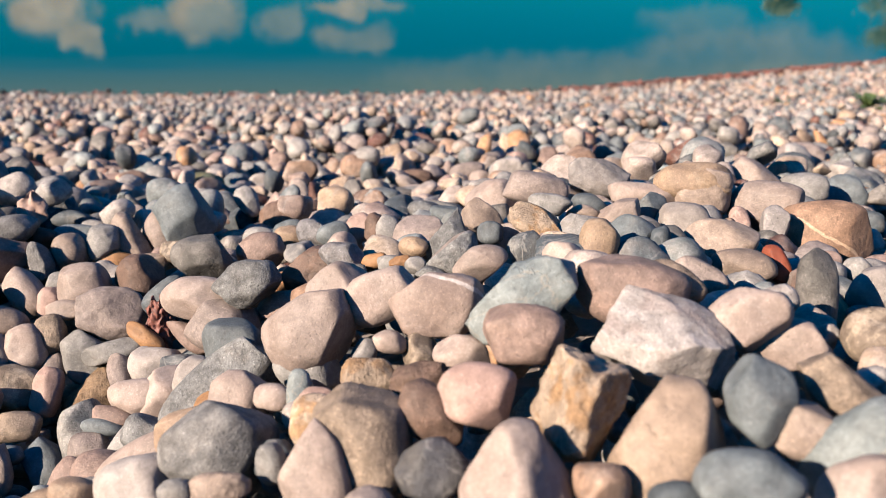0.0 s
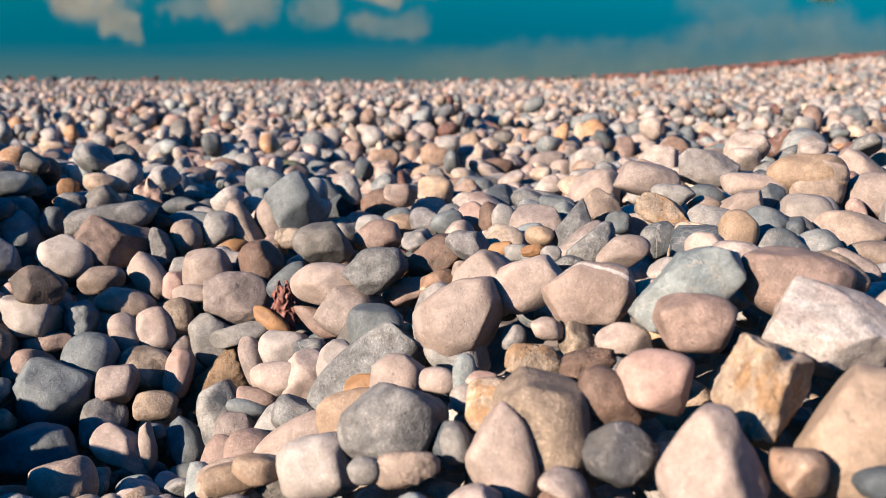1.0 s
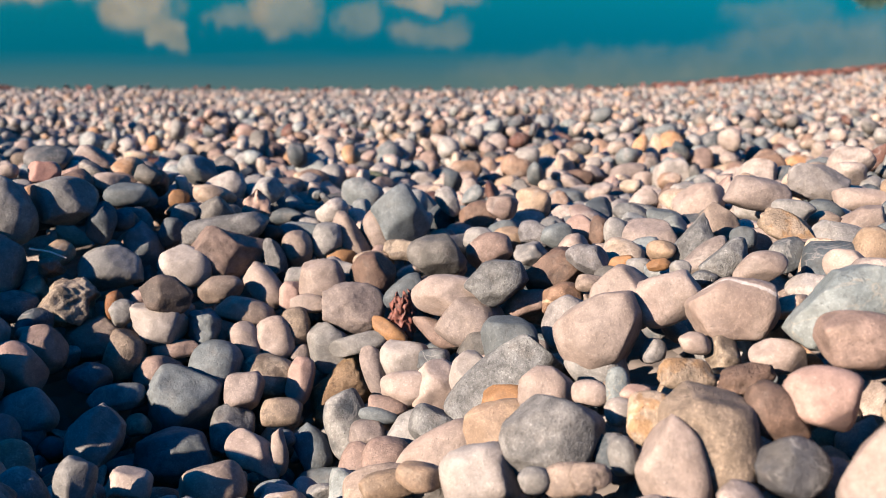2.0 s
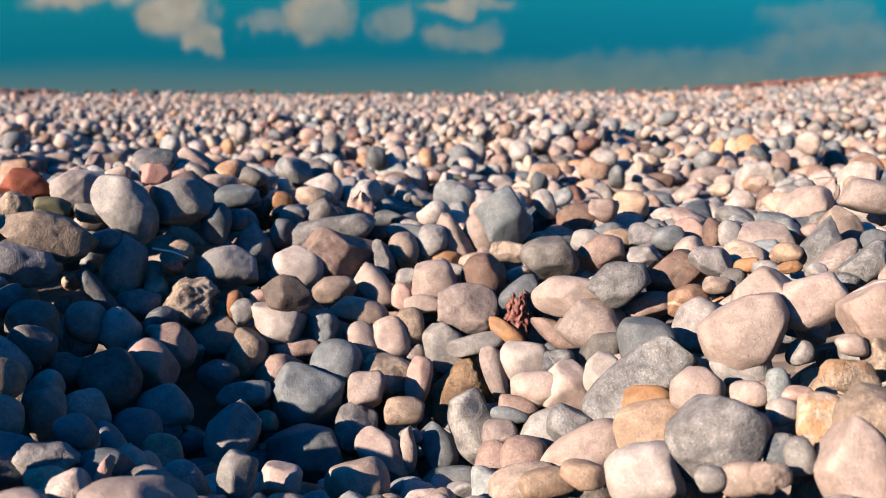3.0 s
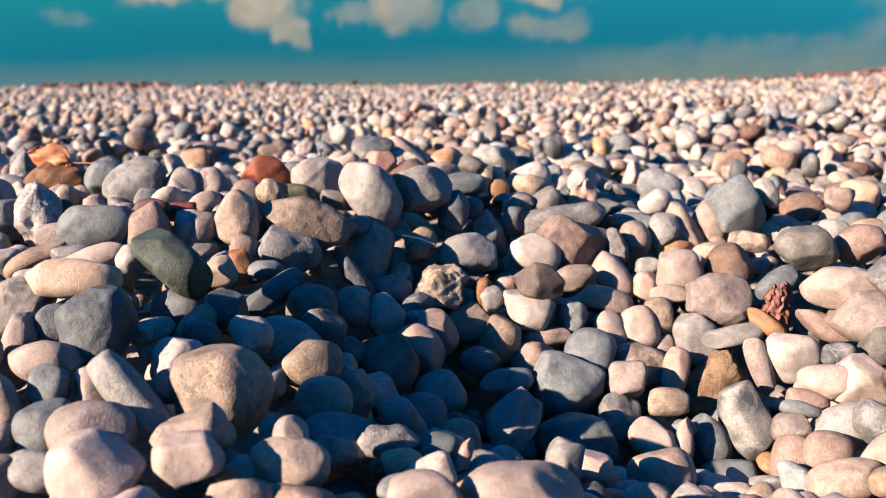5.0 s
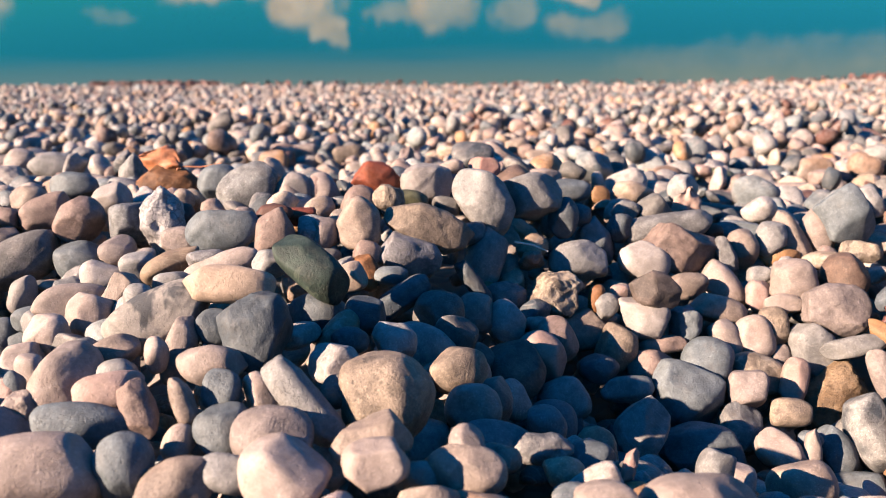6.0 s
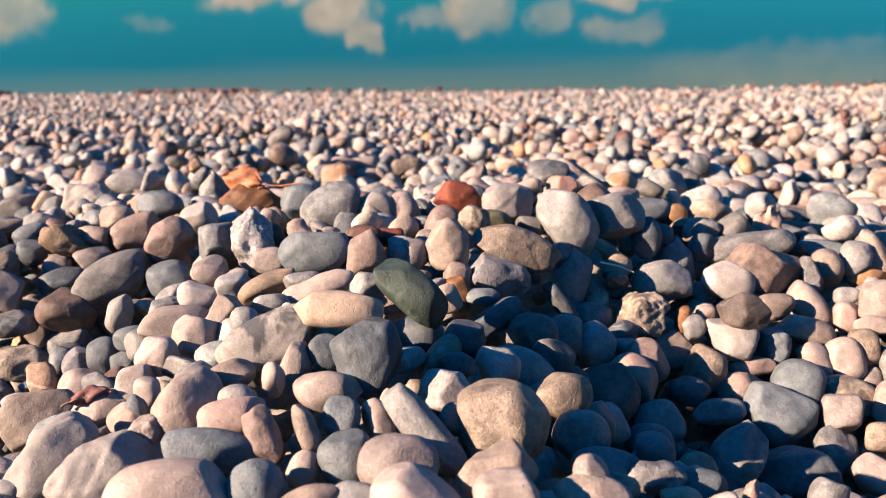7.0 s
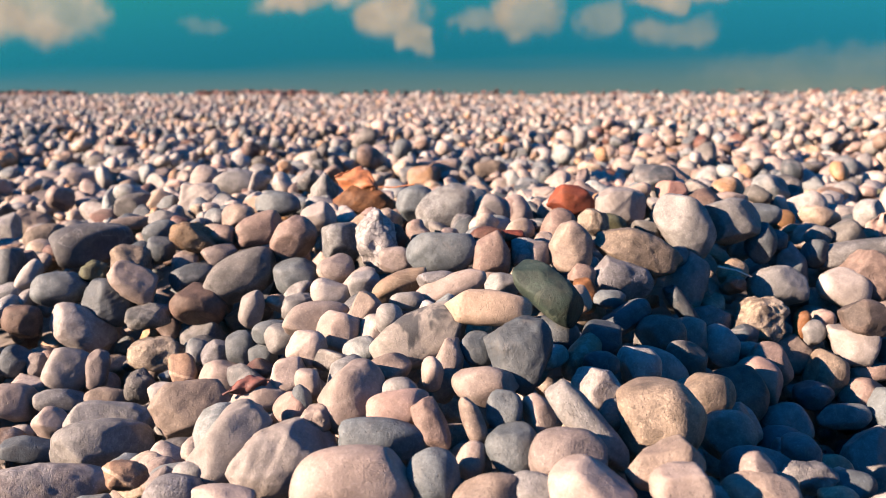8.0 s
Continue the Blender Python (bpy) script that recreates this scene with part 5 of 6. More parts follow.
pebble(-0.9770, 2.5595, -0.2553, -12, 4, 15, 0.0622, 0.0543, 0.0548, "K", "o")
pebble(-0.4499, 2.1932, -0.2179, -14, 2, 5, 0.0433, 0.0422, 0.0431, "Y", "o")
pebble(-0.1541, 1.8047, -0.1692, -15, 7, -5, 0.0545, 0.0269, 0.0251, "B", "o")
pebble(-0.4114, 0.9658, -0.0146, -20, 0, 0, 0.0456, 0.0233, 0.0203, "D", "o", loose=True)
pebble(-0.0800, 0.6696, 0.0279, -20, 0, 0, 0.0241, 0.0168, 0.0152, "T", "o", loose=True)
pebble(-0.0352, 0.5673, 0.0596, -21, -18, 7, 0.0499, 0.0382, 0.0363, "P", "b")
pebble(-0.0476, 0.8028, 0.0273, -20, 0, 0, 0.0221, 0.0225, 0.0274, "L", "a", loose=True)
pebble(-0.1013, 0.8243, 0.0140, -21, -14, 5, 0.0336, 0.0242, 0.0249, "G", "o", loose=True)
pebble(-0.0886, 0.7715, 0.0215, -21, -18, 7, 0.0305, 0.0251, 0.0254, "P", "o", loose=True)
pebble(-0.0522, 1.3276, -0.1002, -20, 0, 0, 0.0573, 0.0368, 0.0365, "L", "o", loose=True)
pebble(-0.3313, 0.6116, -0.0919, -20, 0, 0, 0.0210, 0.0166, 0.0158, "G", "o", loose=True)
pebble(-0.3309, 0.5954, -0.0934, -20, 0, 0, 0.0146, 0.0168, 0.0395, "P", "o")
pebble(-0.0992, 0.3867, 0.0345, -20, 0, 0, 0.0220, 0.0160, 0.0176, "T", "r")
pebble(-0.1283, 0.3955, 0.0258, -20, 0, 0, 0.0181, 0.0145, 0.0153, "L", "o")
pebble(-0.3702, 1.3938, -0.0993, -20, 0, 0, 0.0491, 0.0369, 0.0382, "N1", "o", loose=True)
pebble(-0.0441, 1.4260, -0.0970, -20, 0, 0, 0.0611, 0.0341, 0.0296, "B", "o", loose=True)
pebble(0.1930, 1.6008, -0.1136, -20, 0, 0, 0.0393, 0.0406, 0.0538, "M", "o", loose=True)
pebble(-0.7758, 1.6426, -0.1329, -20, 10, -3, 0.0576, 0.0319, 0.0277, "A1", "o", loose=True)
pebble(-0.5412, 1.8611, -0.1698, -20, 0, 0, 0.0434, 0.0346, 0.0434, "W", "o", loose=True)
pebble(-0.7058, 1.6665, -0.1308, -20, -9, 4, 0.0410, 0.0359, 0.0518, "L", "o", loose=True)
pebble(-0.7462, 1.6740, -0.1269, -20, 0, 0, 0.0368, 0.0297, 0.0368, "M", "o", loose=True)
pebble(-1.0379, 2.2136, -0.1904, -20, 0, 0, 0.0398, 0.0369, 0.0540, "L", "o", loose=True)
pebble(-0.8610, 2.2318, -0.2028, -20, 0, 0, 0.0516, 0.0417, 0.0459, "K", "o", loose=True)
pebble(-0.4886, 1.3369, -0.0878, -20, 0, 0, 0.0332, 0.0366, 0.0471, "E", "o", loose=True)
pebble(-0.6273, 1.6692, -0.1431, -20, 0, 0, 0.0434, 0.0302, 0.0347, "M", "o", loose=True)
pebble(-0.3998, 1.6206, -0.1510, -20, 0, 0, 0.0443, 0.0359, 0.0338, "M", "o", loose=True)
pebble(-0.3425, 1.4965, -0.1249, -23, 28, -11, 0.0273, 0.0229, 0.0332, "P", "o", loose=True)
pebble(-0.3644, 1.7060, -0.1566, -20, 12, -4, 0.0776, 0.0331, 0.0288, "L", "o", loose=True)
pebble(-0.3259, 1.7410, -0.1523, -20, 0, 0, 0.0406, 0.0344, 0.0474, "M", "o", loose=True)
pebble(-0.4207, 1.8920, -0.1658, -20, 0, 0, 0.0391, 0.0353, 0.0391, "L", "a", loose=True)
pebble(-0.5245, 1.9375, -0.1700, -22, -23, 9, 0.0325, 0.0396, 0.0550, "P", "o", loose=True)
pebble(-0.4460, 1.8525, -0.1657, -20, 0, 0, 0.0383, 0.0296, 0.0311, "P", "o", loose=True)
pebble(-0.2810, 1.6076, -0.1448, -20, 0, 0, 0.0565, 0.0327, 0.0335, "G", "o", loose=True)
pebble(-0.2336, 1.5032, -0.1325, -20, 10, -3, 0.0432, 0.0243, 0.0235, "W", "o", loose=True)
pebble(-0.3191, 1.3282, -0.0989, -20, 0, 0, 0.0417, 0.0313, 0.0278, "N1", "o", loose=True)
pebble(-0.0967, 1.5251, -0.1027, -20, 10, -3, 0.0375, 0.0317, 0.0415, "V", "o", loose=True)
pebble(-0.0175, 1.8885, -0.1648, -20, 0, 0, 0.0536, 0.0404, 0.0463, "B", "o", loose=True)
pebble(-0.0123, 1.4932, -0.0898, -20, 0, 0, 0.0289, 0.0222, 0.0251, "W", "o", loose=True)
pebble(0.0152, 1.8416, -0.1584, -20, 0, 0, 0.0333, 0.0350, 0.0452, "L", "o", loose=True)
pebble(0.0398, 1.4498, -0.0943, -20, -9, 4, 0.0658, 0.0428, 0.0338, "H", "o", loose=True)
pebble(0.1289, 1.5596, -0.1079, -20, 0, 0, 0.0464, 0.0378, 0.0423, "K", "b", loose=True)
pebble(0.0869, 1.4498, -0.1004, -23, 28, -11, 0.0358, 0.0294, 0.0395, "G", "o", loose=True)
pebble(0.0616, 1.4040, -0.0953, -20, 0, 0, 0.0365, 0.0290, 0.0328, "P", "o", loose=True)
pebble(-0.0080, 2.3319, -0.2092, -20, 0, 0, 0.0597, 0.0454, 0.0388, "C", "o", loose=True)
pebble(0.2003, 1.5277, -0.1225, -21, 19, -7, 0.0436, 0.0314, 0.0337, "Y", "o", loose=True)
pebble(-0.1651, 1.5107, -0.1197, -21, 19, -7, 0.0413, 0.0382, 0.0432, "P", "o", loose=True)
pebble(-0.1215, 1.4043, -0.1095, -21, 14, -5, 0.0495, 0.0387, 0.0385, "T", "b", loose=True)
pebble(-0.2542, 1.4797, -0.1306, -20, 0, 0, 0.0541, 0.0311, 0.0271, "P", "o", loose=True)
pebble(-0.0461, 1.3509, -0.0990, -20, -4, 2, 0.0476, 0.0296, 0.0247, "P", "o", loose=True)
pebble(-0.0087, 1.3218, -0.0951, -21, 19, -7, 0.0380, 0.0268, 0.0242, "T", "o", loose=True)
pebble(0.0332, 1.3492, -0.0934, -20, -9, 4, 0.0492, 0.0283, 0.0246, "V", "o", loose=True)
pebble(0.3817, 1.7824, -0.1671, -24, -32, 14, 0.0392, 0.0405, 0.0531, "M", "o", loose=True)
pebble(0.3791, 1.9259, -0.1724, -21, 19, -7, 0.0397, 0.0418, 0.0596, "G", "o", loose=True)
pebble(0.3292, 1.8127, -0.1699, -20, 0, 0, 0.0375, 0.0303, 0.0328, "P", "o", loose=True)
pebble(0.7141, 1.6230, -0.1234, -20, 0, 0, 0.0419, 0.0286, 0.0293, "T", "o", loose=True)
pebble(0.7409, 1.5538, -0.1203, -20, 0, 0, 0.0422, 0.0392, 0.0442, "H", "o", loose=True)
pebble(0.5434, 1.6527, -0.1366, -20, 0, 0, 0.0492, 0.0347, 0.0342, "L", "o", loose=True)
pebble(-0.6727, 0.7599, 0.0550, -21, 12, 6, 0.0306, 0.0189, 0.0193, "F", "a", loose=True)
pebble(-0.7959, 0.6770, 0.0677, -20, -2, 11, 0.0360, 0.0231, 0.0190, "R", "r", loose=True)
pebble(-0.7078, 0.5708, 0.0519, -21, -16, 17, 0.0285, 0.0230, 0.0258, "T", "o")
pebble(-0.6854, 0.6084, 0.0391, -20, 3, 10, 0.0319, 0.0207, 0.0174, "G", "o", loose=True)
pebble(-0.6422, 0.7293, 0.0364, -21, -11, 15, 0.0363, 0.0244, 0.0220, "G", "o", loose=True)
pebble(-0.5468, 0.8254, 0.0265, -20, 3, 10, 0.0299, 0.0248, 0.0239, "D", "o", loose=True)
pebble(-0.4332, 0.7238, -0.0466, -20, 7, 8, 0.0325, 0.0315, 0.0390, "G", "r")
pebble(-0.4958, 0.7369, -0.0227, -20, 3, 10, 0.0209, 0.0171, 0.0187, "K", "o", loose=True)
pebble(-0.5170, 0.7204, -0.0227, -20, 7, 8, 0.0163, 0.0195, 0.0294, "O1", "o", loose=True)
pebble(-0.6118, 0.5456, 0.0170, -21, 17, 4, 0.0354, 0.0270, 0.0310, "F", "o")
pebble(-0.7176, 0.5201, 0.0373, -20, 3, 10, 0.0478, 0.0340, 0.0400, "D", "o")
pebble(-0.6629, 0.4497, 0.0562, -20, 3, 10, 0.0268, 0.0206, 0.0192, "D", "o")
pebble(-0.4786, 0.5293, -0.0843, -20, 3, 10, 0.0484, 0.0320, 0.0308, "D", "o")
pebble(-1.8429, 1.0752, -0.0655, -20, -5, 23, 0.0586, 0.0521, 0.0565, "P", "o", loose=True)
pebble(-1.7047, 1.0753, -0.0605, -20, -10, 25, 0.0670, 0.0480, 0.0446, "P", "a", loose=True)
pebble(-1.1067, 0.7569, 0.0686, -20, 9, 18, 0.0570, 0.0358, 0.0326, "G", "o")
pebble(-1.1908, 0.6367, 0.0495, -20, 4, 20, 0.0317, 0.0240, 0.0304, "D", "o", loose=True)
pebble(-1.3679, 0.5898, 0.0291, -20, 4, 20, 0.0286, 0.0360, 0.0546, "D", "o")
pebble(-1.2117, 0.6282, 0.0474, -22, 27, 11, 0.0381, 0.0259, 0.0279, "D", "o", loose=True)
pebble(-0.9525, 0.7248, 0.0654, -20, 4, 20, 0.0276, 0.0245, 0.0251, "T", "o", loose=True)
pebble(-0.9237, 0.6769, 0.0633, -20, 4, 20, 0.0322, 0.0270, 0.0286, "A1", "o", loose=True)
pebble(-0.8942, 0.4270, 0.0565, -20, 13, 16, 0.0325, 0.0277, 0.0307, "P", "a")
pebble(-0.8599, 0.3662, 0.0603, -20, -5, 23, 0.0188, 0.0167, 0.0253, "P", "o", loose=True)
pebble(-0.7647, 0.3723, 0.0768, -20, 4, 20, 0.0155, 0.0185, 0.0248, "P", "o", loose=True)
pebble(-0.7453, 0.4138, 0.0775, -20, 4, 20, 0.0268, 0.0226, 0.0268, "D", "o")
pebble(-0.7805, 0.3517, 0.0738, -20, 4, 20, 0.0251, 0.0182, 0.0175, "L", "o", loose=True)
pebble(-0.6402, 0.3662, 0.0642, -20, 4, 20, 0.0216, 0.0167, 0.0216, "F", "o")
pebble(-0.8513, 0.2400, 0.0513, -20, 4, 20, 0.0392, 0.0218, 0.0189, "P", "o")
pebble(-0.8923, 0.2658, 0.0464, -20, 4, 20, 0.0239, 0.0179, 0.0159, "L", "o", loose=True)
pebble(-0.8512, 0.3418, 0.0619, -20, -5, 23, 0.0133, 0.0141, 0.0243, "G", "o", loose=True)
pebble(-0.8590, 0.3387, 0.0574, -20, 13, 16, 0.0260, 0.0193, 0.0228, "K", "o")
pebble(-0.8287, 0.3201, 0.0631, -20, 4, 20, 0.0225, 0.0194, 0.0210, "P", "r")
pebble(-1.2742, 0.5053, 0.0124, -20, 4, 20, 0.0387, 0.0349, 0.0352, "B", "b")
pebble(-1.2425, 0.4593, -0.0070, -20, 4, 20, 0.0335, 0.0311, 0.0335, "D", "o")
pebble(-0.8517, 1.7286, -0.1345, -20, 4, 20, 0.0388, 0.0343, 0.0388, "P", "o", loose=True)
pebble(-0.7710, 1.7073, -0.1225, -20, 4, 20, 0.0519, 0.0357, 0.0425, "T", "o", loose=True)
pebble(-0.5739, 1.8946, -0.1676, -20, -15, 27, 0.0375, 0.0448, 0.0651, "P", "o", loose=True)
pebble(-0.5485, 1.9517, -0.1702, -20, -15, 27, 0.0435, 0.0347, 0.0409, "B", "o", loose=True)
pebble(-0.6436, 1.6406, -0.1396, -20, -5, 23, 0.0425, 0.0388, 0.0492, "M", "o", loose=True)
pebble(-0.6048, 1.5980, -0.1379, -20, 4, 20, 0.0586, 0.0413, 0.0412, "M", "o", loose=True)
pebble(-0.4650, 1.8571, -0.1683, -20, 4, 20, 0.0338, 0.0314, 0.0507, "L", "o", loose=True)
pebble(-0.4423, 1.8125, -0.1681, -20, 13, 16, 0.0377, 0.0363, 0.0565, "P", "o", loose=True)
pebble(-0.4058, 1.8389, -0.1623, -20, 4, 20, 0.0520, 0.0457, 0.0473, "K", "o", loose=True)
pebble(-0.7553, 1.6151, -0.1399, -20, 4, 20, 0.0541, 0.0361, 0.0361, "T", "o", loose=True)
pebble(-0.6636, 1.6194, -0.1387, -20, 4, 20, 0.0533, 0.0374, 0.0377, "P", "a", loose=True)
pebble(-0.7157, 1.6563, -0.1317, -20, 4, 20, 0.0616, 0.0356, 0.0319, "T", "o", loose=True)
pebble(-0.6862, 1.6460, -0.1340, -20, 4, 20, 0.0316, 0.0304, 0.0361, "M", "o", loose=True)
pebble(-0.4475, 1.4199, -0.0912, -20, -5, 23, 0.0508, 0.0353, 0.0339, "P", "o", loose=True)
pebble(-0.8708, 1.6645, -0.1386, -20, 9, 18, 0.0519, 0.0299, 0.0260, "A1", "o", loose=True)
pebble(-0.6963, 0.8770, 0.0639, -20, 4, 20, 0.0290, 0.0193, 0.0171, "P", "o", loose=True)
pebble(-1.5027, 1.8876, -0.1692, -20, 4, 20, 0.0464, 0.0408, 0.0406, "T", "o", loose=True)
pebble(-1.2467, 2.0616, -0.2017, -20, 4, 20, 0.0509, 0.0409, 0.0419, "P", "o", loose=True)
pebble(-1.2069, 2.1695, -0.2123, -20, 4, 20, 0.0497, 0.0429, 0.0497, "P", "o", loose=True)
pebble(-1.0827, 1.5315, -0.1249, -20, 4, 20, 0.0345, 0.0250, 0.0276, "B", "o", loose=True)
pebble(-0.4723, 0.3108, 0.0444, -20, 3, 14, 0.0391, 0.0244, 0.0264, "P", "o")
pebble(-0.4273, 0.3318, 0.0315, -20, 3, 14, 0.0664, 0.0397, 0.0384, "P", "o")
pebble(-0.4307, 0.3393, 0.0310, -21, 12, 8, 0.0219, 0.0185, 0.0189, "P", "o")
pebble(-0.3642, 0.3791, 0.0053, -20, 3, 11, 0.0272, 0.0158, 0.0158, "P", "o")
pebble(-0.2161, 0.4413, -0.0132, -20, -6, 9, 0.0364, 0.0223, 0.0189, "Y", "o")
pebble(-0.0633, 0.4344, 0.0429, -20, 2, 6, 0.0271, 0.0220, 0.0310, "E", "b")
pebble(-0.0811, 0.4023, 0.0380, -20, -8, 10, 0.0159, 0.0153, 0.0226, "L", "o")

# the lesser ones of these, in one sheet
codes = sorted({c for _, _, c in LOOSE})
verts, faces, slots, at = [], [], [], 0
for v, f, c in LOOSE:
    verts.append(v)
    faces.append(f + at)
    slots.append(np.full(len(f), codes.index(c)))
    at += len(v)
loose = mesh_object("loose_pebbles", np.concatenate(verts), np.concatenate(faces), MATS[codes[0]])
for c in codes[1:]:
    loose.data.materials.append(MATS[c])
loose.data.polygons.foreach_set("material_index", np.concatenate(slots).astype(np.int32))
tagged(loose, "smaller mixed pebbles lying between the larger ones", "pebbles", kind="stuff")


# ---- the rest of the shingle ----
def turns(rng, count, lean):
    """Random rotation matrices: any heading, tipped by about lean radians."""
    a, b, c = rng.uniform(0, 6.283, count), rng.normal(0, lean, count), rng.normal(0, lean, count)
    ca, sa, cb, sb, cc, sc = np.cos(a), np.sin(a), np.cos(b), np.sin(b), np.cos(c), np.sin(c)
    rz = np.stack([ca, -sa, 0 * a, sa, ca, 0 * a, 0 * a, 0 * a, 1 + 0 * a], -1).reshape(-1, 3, 3)
    rx = np.stack([1 + 0 * a, 0 * a, 0 * a, 0 * a, cb, -sb, 0 * a, sb, cb], -1).reshape(-1, 3, 3)
    ry = np.stack([cc, 0 * a, sc, 0 * a, 1 + 0 * a, 0 * a, -sc, 0 * a, cc], -1).reshape(-1, 3, 3)
    return rx @ ry @ rz


def shingle(name, xy, dims, z, level, lean, rng, label):
    """Many pebbles in one mesh of loose islands."""
    kinds = [pebble_shape(level, k, rng) for k in "oooobobaobaoobar" for _ in range(2)]
    R = turns(rng, len(xy), lean)
    pick = rng.integers(0, len(kinds), len(xy))
    verts, faces, at = [], [], 0
    for k, (v, f) in enumerate(kinds):
        ids = np.nonzero(pick == k)[0]
        if not len(ids):
            continue
        p = np.einsum("nij,nvj->nvi", R[ids], v[None] * dims[ids][:, None])
        p += np.concatenate([xy[ids], z[ids][:, None]], 1)[:, None]
        verts.append(p.reshape(-1, 3))
        faces.append((f[None] + (at + np.arange(len(ids)) * len(v))[:, None, None]).reshape(-1, 3))
        at += len(ids) * len(v)
    ob = mesh_object(name, np.concatenate(verts), np.concatenate(faces), PEBBLES)
    return tagged(ob, label, "pebbles", kind="stuff")


def scattered(rng, step, x0, x1, y0, y1):
    X, Y = np.meshgrid(np.arange(x0, x1, step), np.arange(y0, y1, step * 0.9))
    X = X + (np.arange(X.shape[0]) % 2)[:, None] * step / 2
    return np.stack([X.ravel(), Y.ravel()], -1) + rng.uniform(-0.36, 0.36, (X.size, 2)) * step


def sizes(rng, count, mean, spread):
    a = mean * np.exp(rng.normal(0, spread, count)).clip(0.5, 1.6)
    return np.stack([a, a * rng.uniform(0.62, 0.95, count), a * rng.uniform(0.42, 0.78, count)], -1)


def in_reach(p, margin):
    """The stretch of beach that lies open to the eye."""
    x, y = p[:, 0], p[:, 1]
    return (x > -0.62 - 1.20 * y.clip(0.55) - margin) & (x < 0.06 + 0.52 * y + margin) & (y < shore(x) - 0.25)


rng = np.random.default_rng(5)
held = np.array(PLACED + [(-0.437, 0.93, 0.0, 0.035)])

# close by, between and under the placed pebbles
p = scattered(rng, 0.029, -1.95, 0.75, 0.08, 0.95)
p = p[in_reach(p, 0.09)]
dims = sizes(rng, len(p), 0.034, 0.22)
room = (np.hypot(p[:, None, 0] - held[None, :, 0], p[:, None, 1] - held[None, :, 1]) - held[None, :, 3]).min(1)
drop = np.where(room < -0.004, 0.080, np.where(room < 0.008, 0.046, 0.016))
z = height(p[:, 0], p[:, 1]) - drop
deep = drop > 0.05
shingle("deep_pebbles", p[deep], dims[deep], z[deep], 2, 0.45, rng, "small mixed pebbles deep in gaps between larger ones")
shingle("small_pebbles", p[~deep], dims[~deep], z[~deep], 3, 0.45, rng, "small mixed pebbles filling gaps between larger ones")

# the middle of the beach
p = scattered(rng, 0.0335, -2.6, 1.4, 0.95, 1.5)
p = p[in_reach(p, 0.12)]
room = (np.hypot(p[:, None, 0] - held[None, :, 0], p[:, None, 1] - held[None, :, 1]) - held[None, :, 3]).min(1)
p = p[room > 0.004]
dims = sizes(rng, len(p), 0.043, 0.25)
z = height(p[:, 0], p[:, 1]) - 0.012 + rng.normal(0, 0.015, len(p)) + dims[:, 2] * 0.25
shingle("middle_pebbles", p, dims, z, 3, 0.65, rng, "mixed grey, pink and white beach pebbles")

# towards the water the shingle grows finer
p = scattered(rng, 0.0310, -4.4, 2.3, 1.5, 2.65)
p = p[in_reach(p, 0.10)]
room = (np.hypot(p[:, None, 0] - held[None, :, 0], p[:, None, 1] - held[None, :, 1]) - held[None, :, 3]).min(1)
p = p[room > 0.004]
dims = sizes(rng, len(p), 0.039, 0.25) * (1.12 - 0.2 * (p[:, 1:] - 1.5))
z = height(p[:, 0], p[:, 1]) - 0.012 + rng.normal(0, 0.018, len(p)) + dims[:, 2] * 0.25
shingle("far_pebbles", p, dims, z, 2, 0.65, rng, "mixed pale beach pebbles further down the slope")

p = scattered(rng, 0.0270, -6.2, 2.6, 2.63, 4.5)
p = p[in_reach(p, 0.10)]
dims = sizes(rng, len(p), 0.034, 0.25)
z = height(p[:, 0], p[:, 1]) - 0.012 + rng.normal(0, 0.013, len(p)) + dims[:, 2] * 0.25
shingle("lower_pebbles", p, dims, z, 1, 0.6, rng, "pale beach pebbles on the lower slope")

p = scattered(rng, 0.0420, -11.0, 5.6, 4.48, 11.0)
p = p[in_reach(p, 0.08)]
dims = sizes(rng, len(p), 0.048, 0.25)
z = height(p[:, 0], p[:, 1]) - 0.012 + rng.normal(0, 0.014, len(p)) + dims[:, 2] * 0.25
shingle("shore_pebbles", p, dims, z, 1, 0.5, rng, "pale pebbles reaching down to the water")

# the beach beyond, to both sides and behind
p = scattered(rng, 0.090, -8.0, 5.5, -2.2, 8.6)
p = p[~(in_reach(p, 0.09) & (p[:, 1] > 0.08)) & (p[:, 1] < shore(p[:, 0]) - 0.25)]
dims = sizes(rng, len(p), 0.098, 0.28)
z = height(p[:, 0], p[:, 1]) - 0.020 + rng.normal(0, 0.008, len(p))
shingle("outer_pebbles", p, dims, z, 1, 0.4, rng, "mixed beach pebbles spread over the rest of the shore")


# ---- leaves, twigs and weeds on the shingle ----
def part(name, verts, faces, mat, parent, label="", smooth=True):
    ob = mesh_object(name, verts, faces, mat, smooth, parent)
    return tagged(ob, label) if label else ob


def tube(points, radii, sides=7):
    """A tapered round rod along points."""
    pts = [Vector(p) for p in points]
    verts, faces = [], []
    for i, (p, r) in enumerate(zip(pts, radii)):
        along = (pts[min(i + 1, len(pts) - 1)] - pts[max(i - 1, 0)]).normalized()
        side = along.orthogonal().normalized()
        up = along.cross(side)
        verts += [p + (side * math.cos(a) + up * math.sin(a)) * r for a in np.linspace(0, 2 * math.pi, sides, endpoint=False)]
    for i in range(len(pts) - 1):
        for s in range(sides):
            faces.append((i * sides + s, i * sides + (s + 1) % sides, (i + 1) * sides + (s + 1) % sides, (i + 1) * sides + s))
    return [v[:] for v in verts], faces


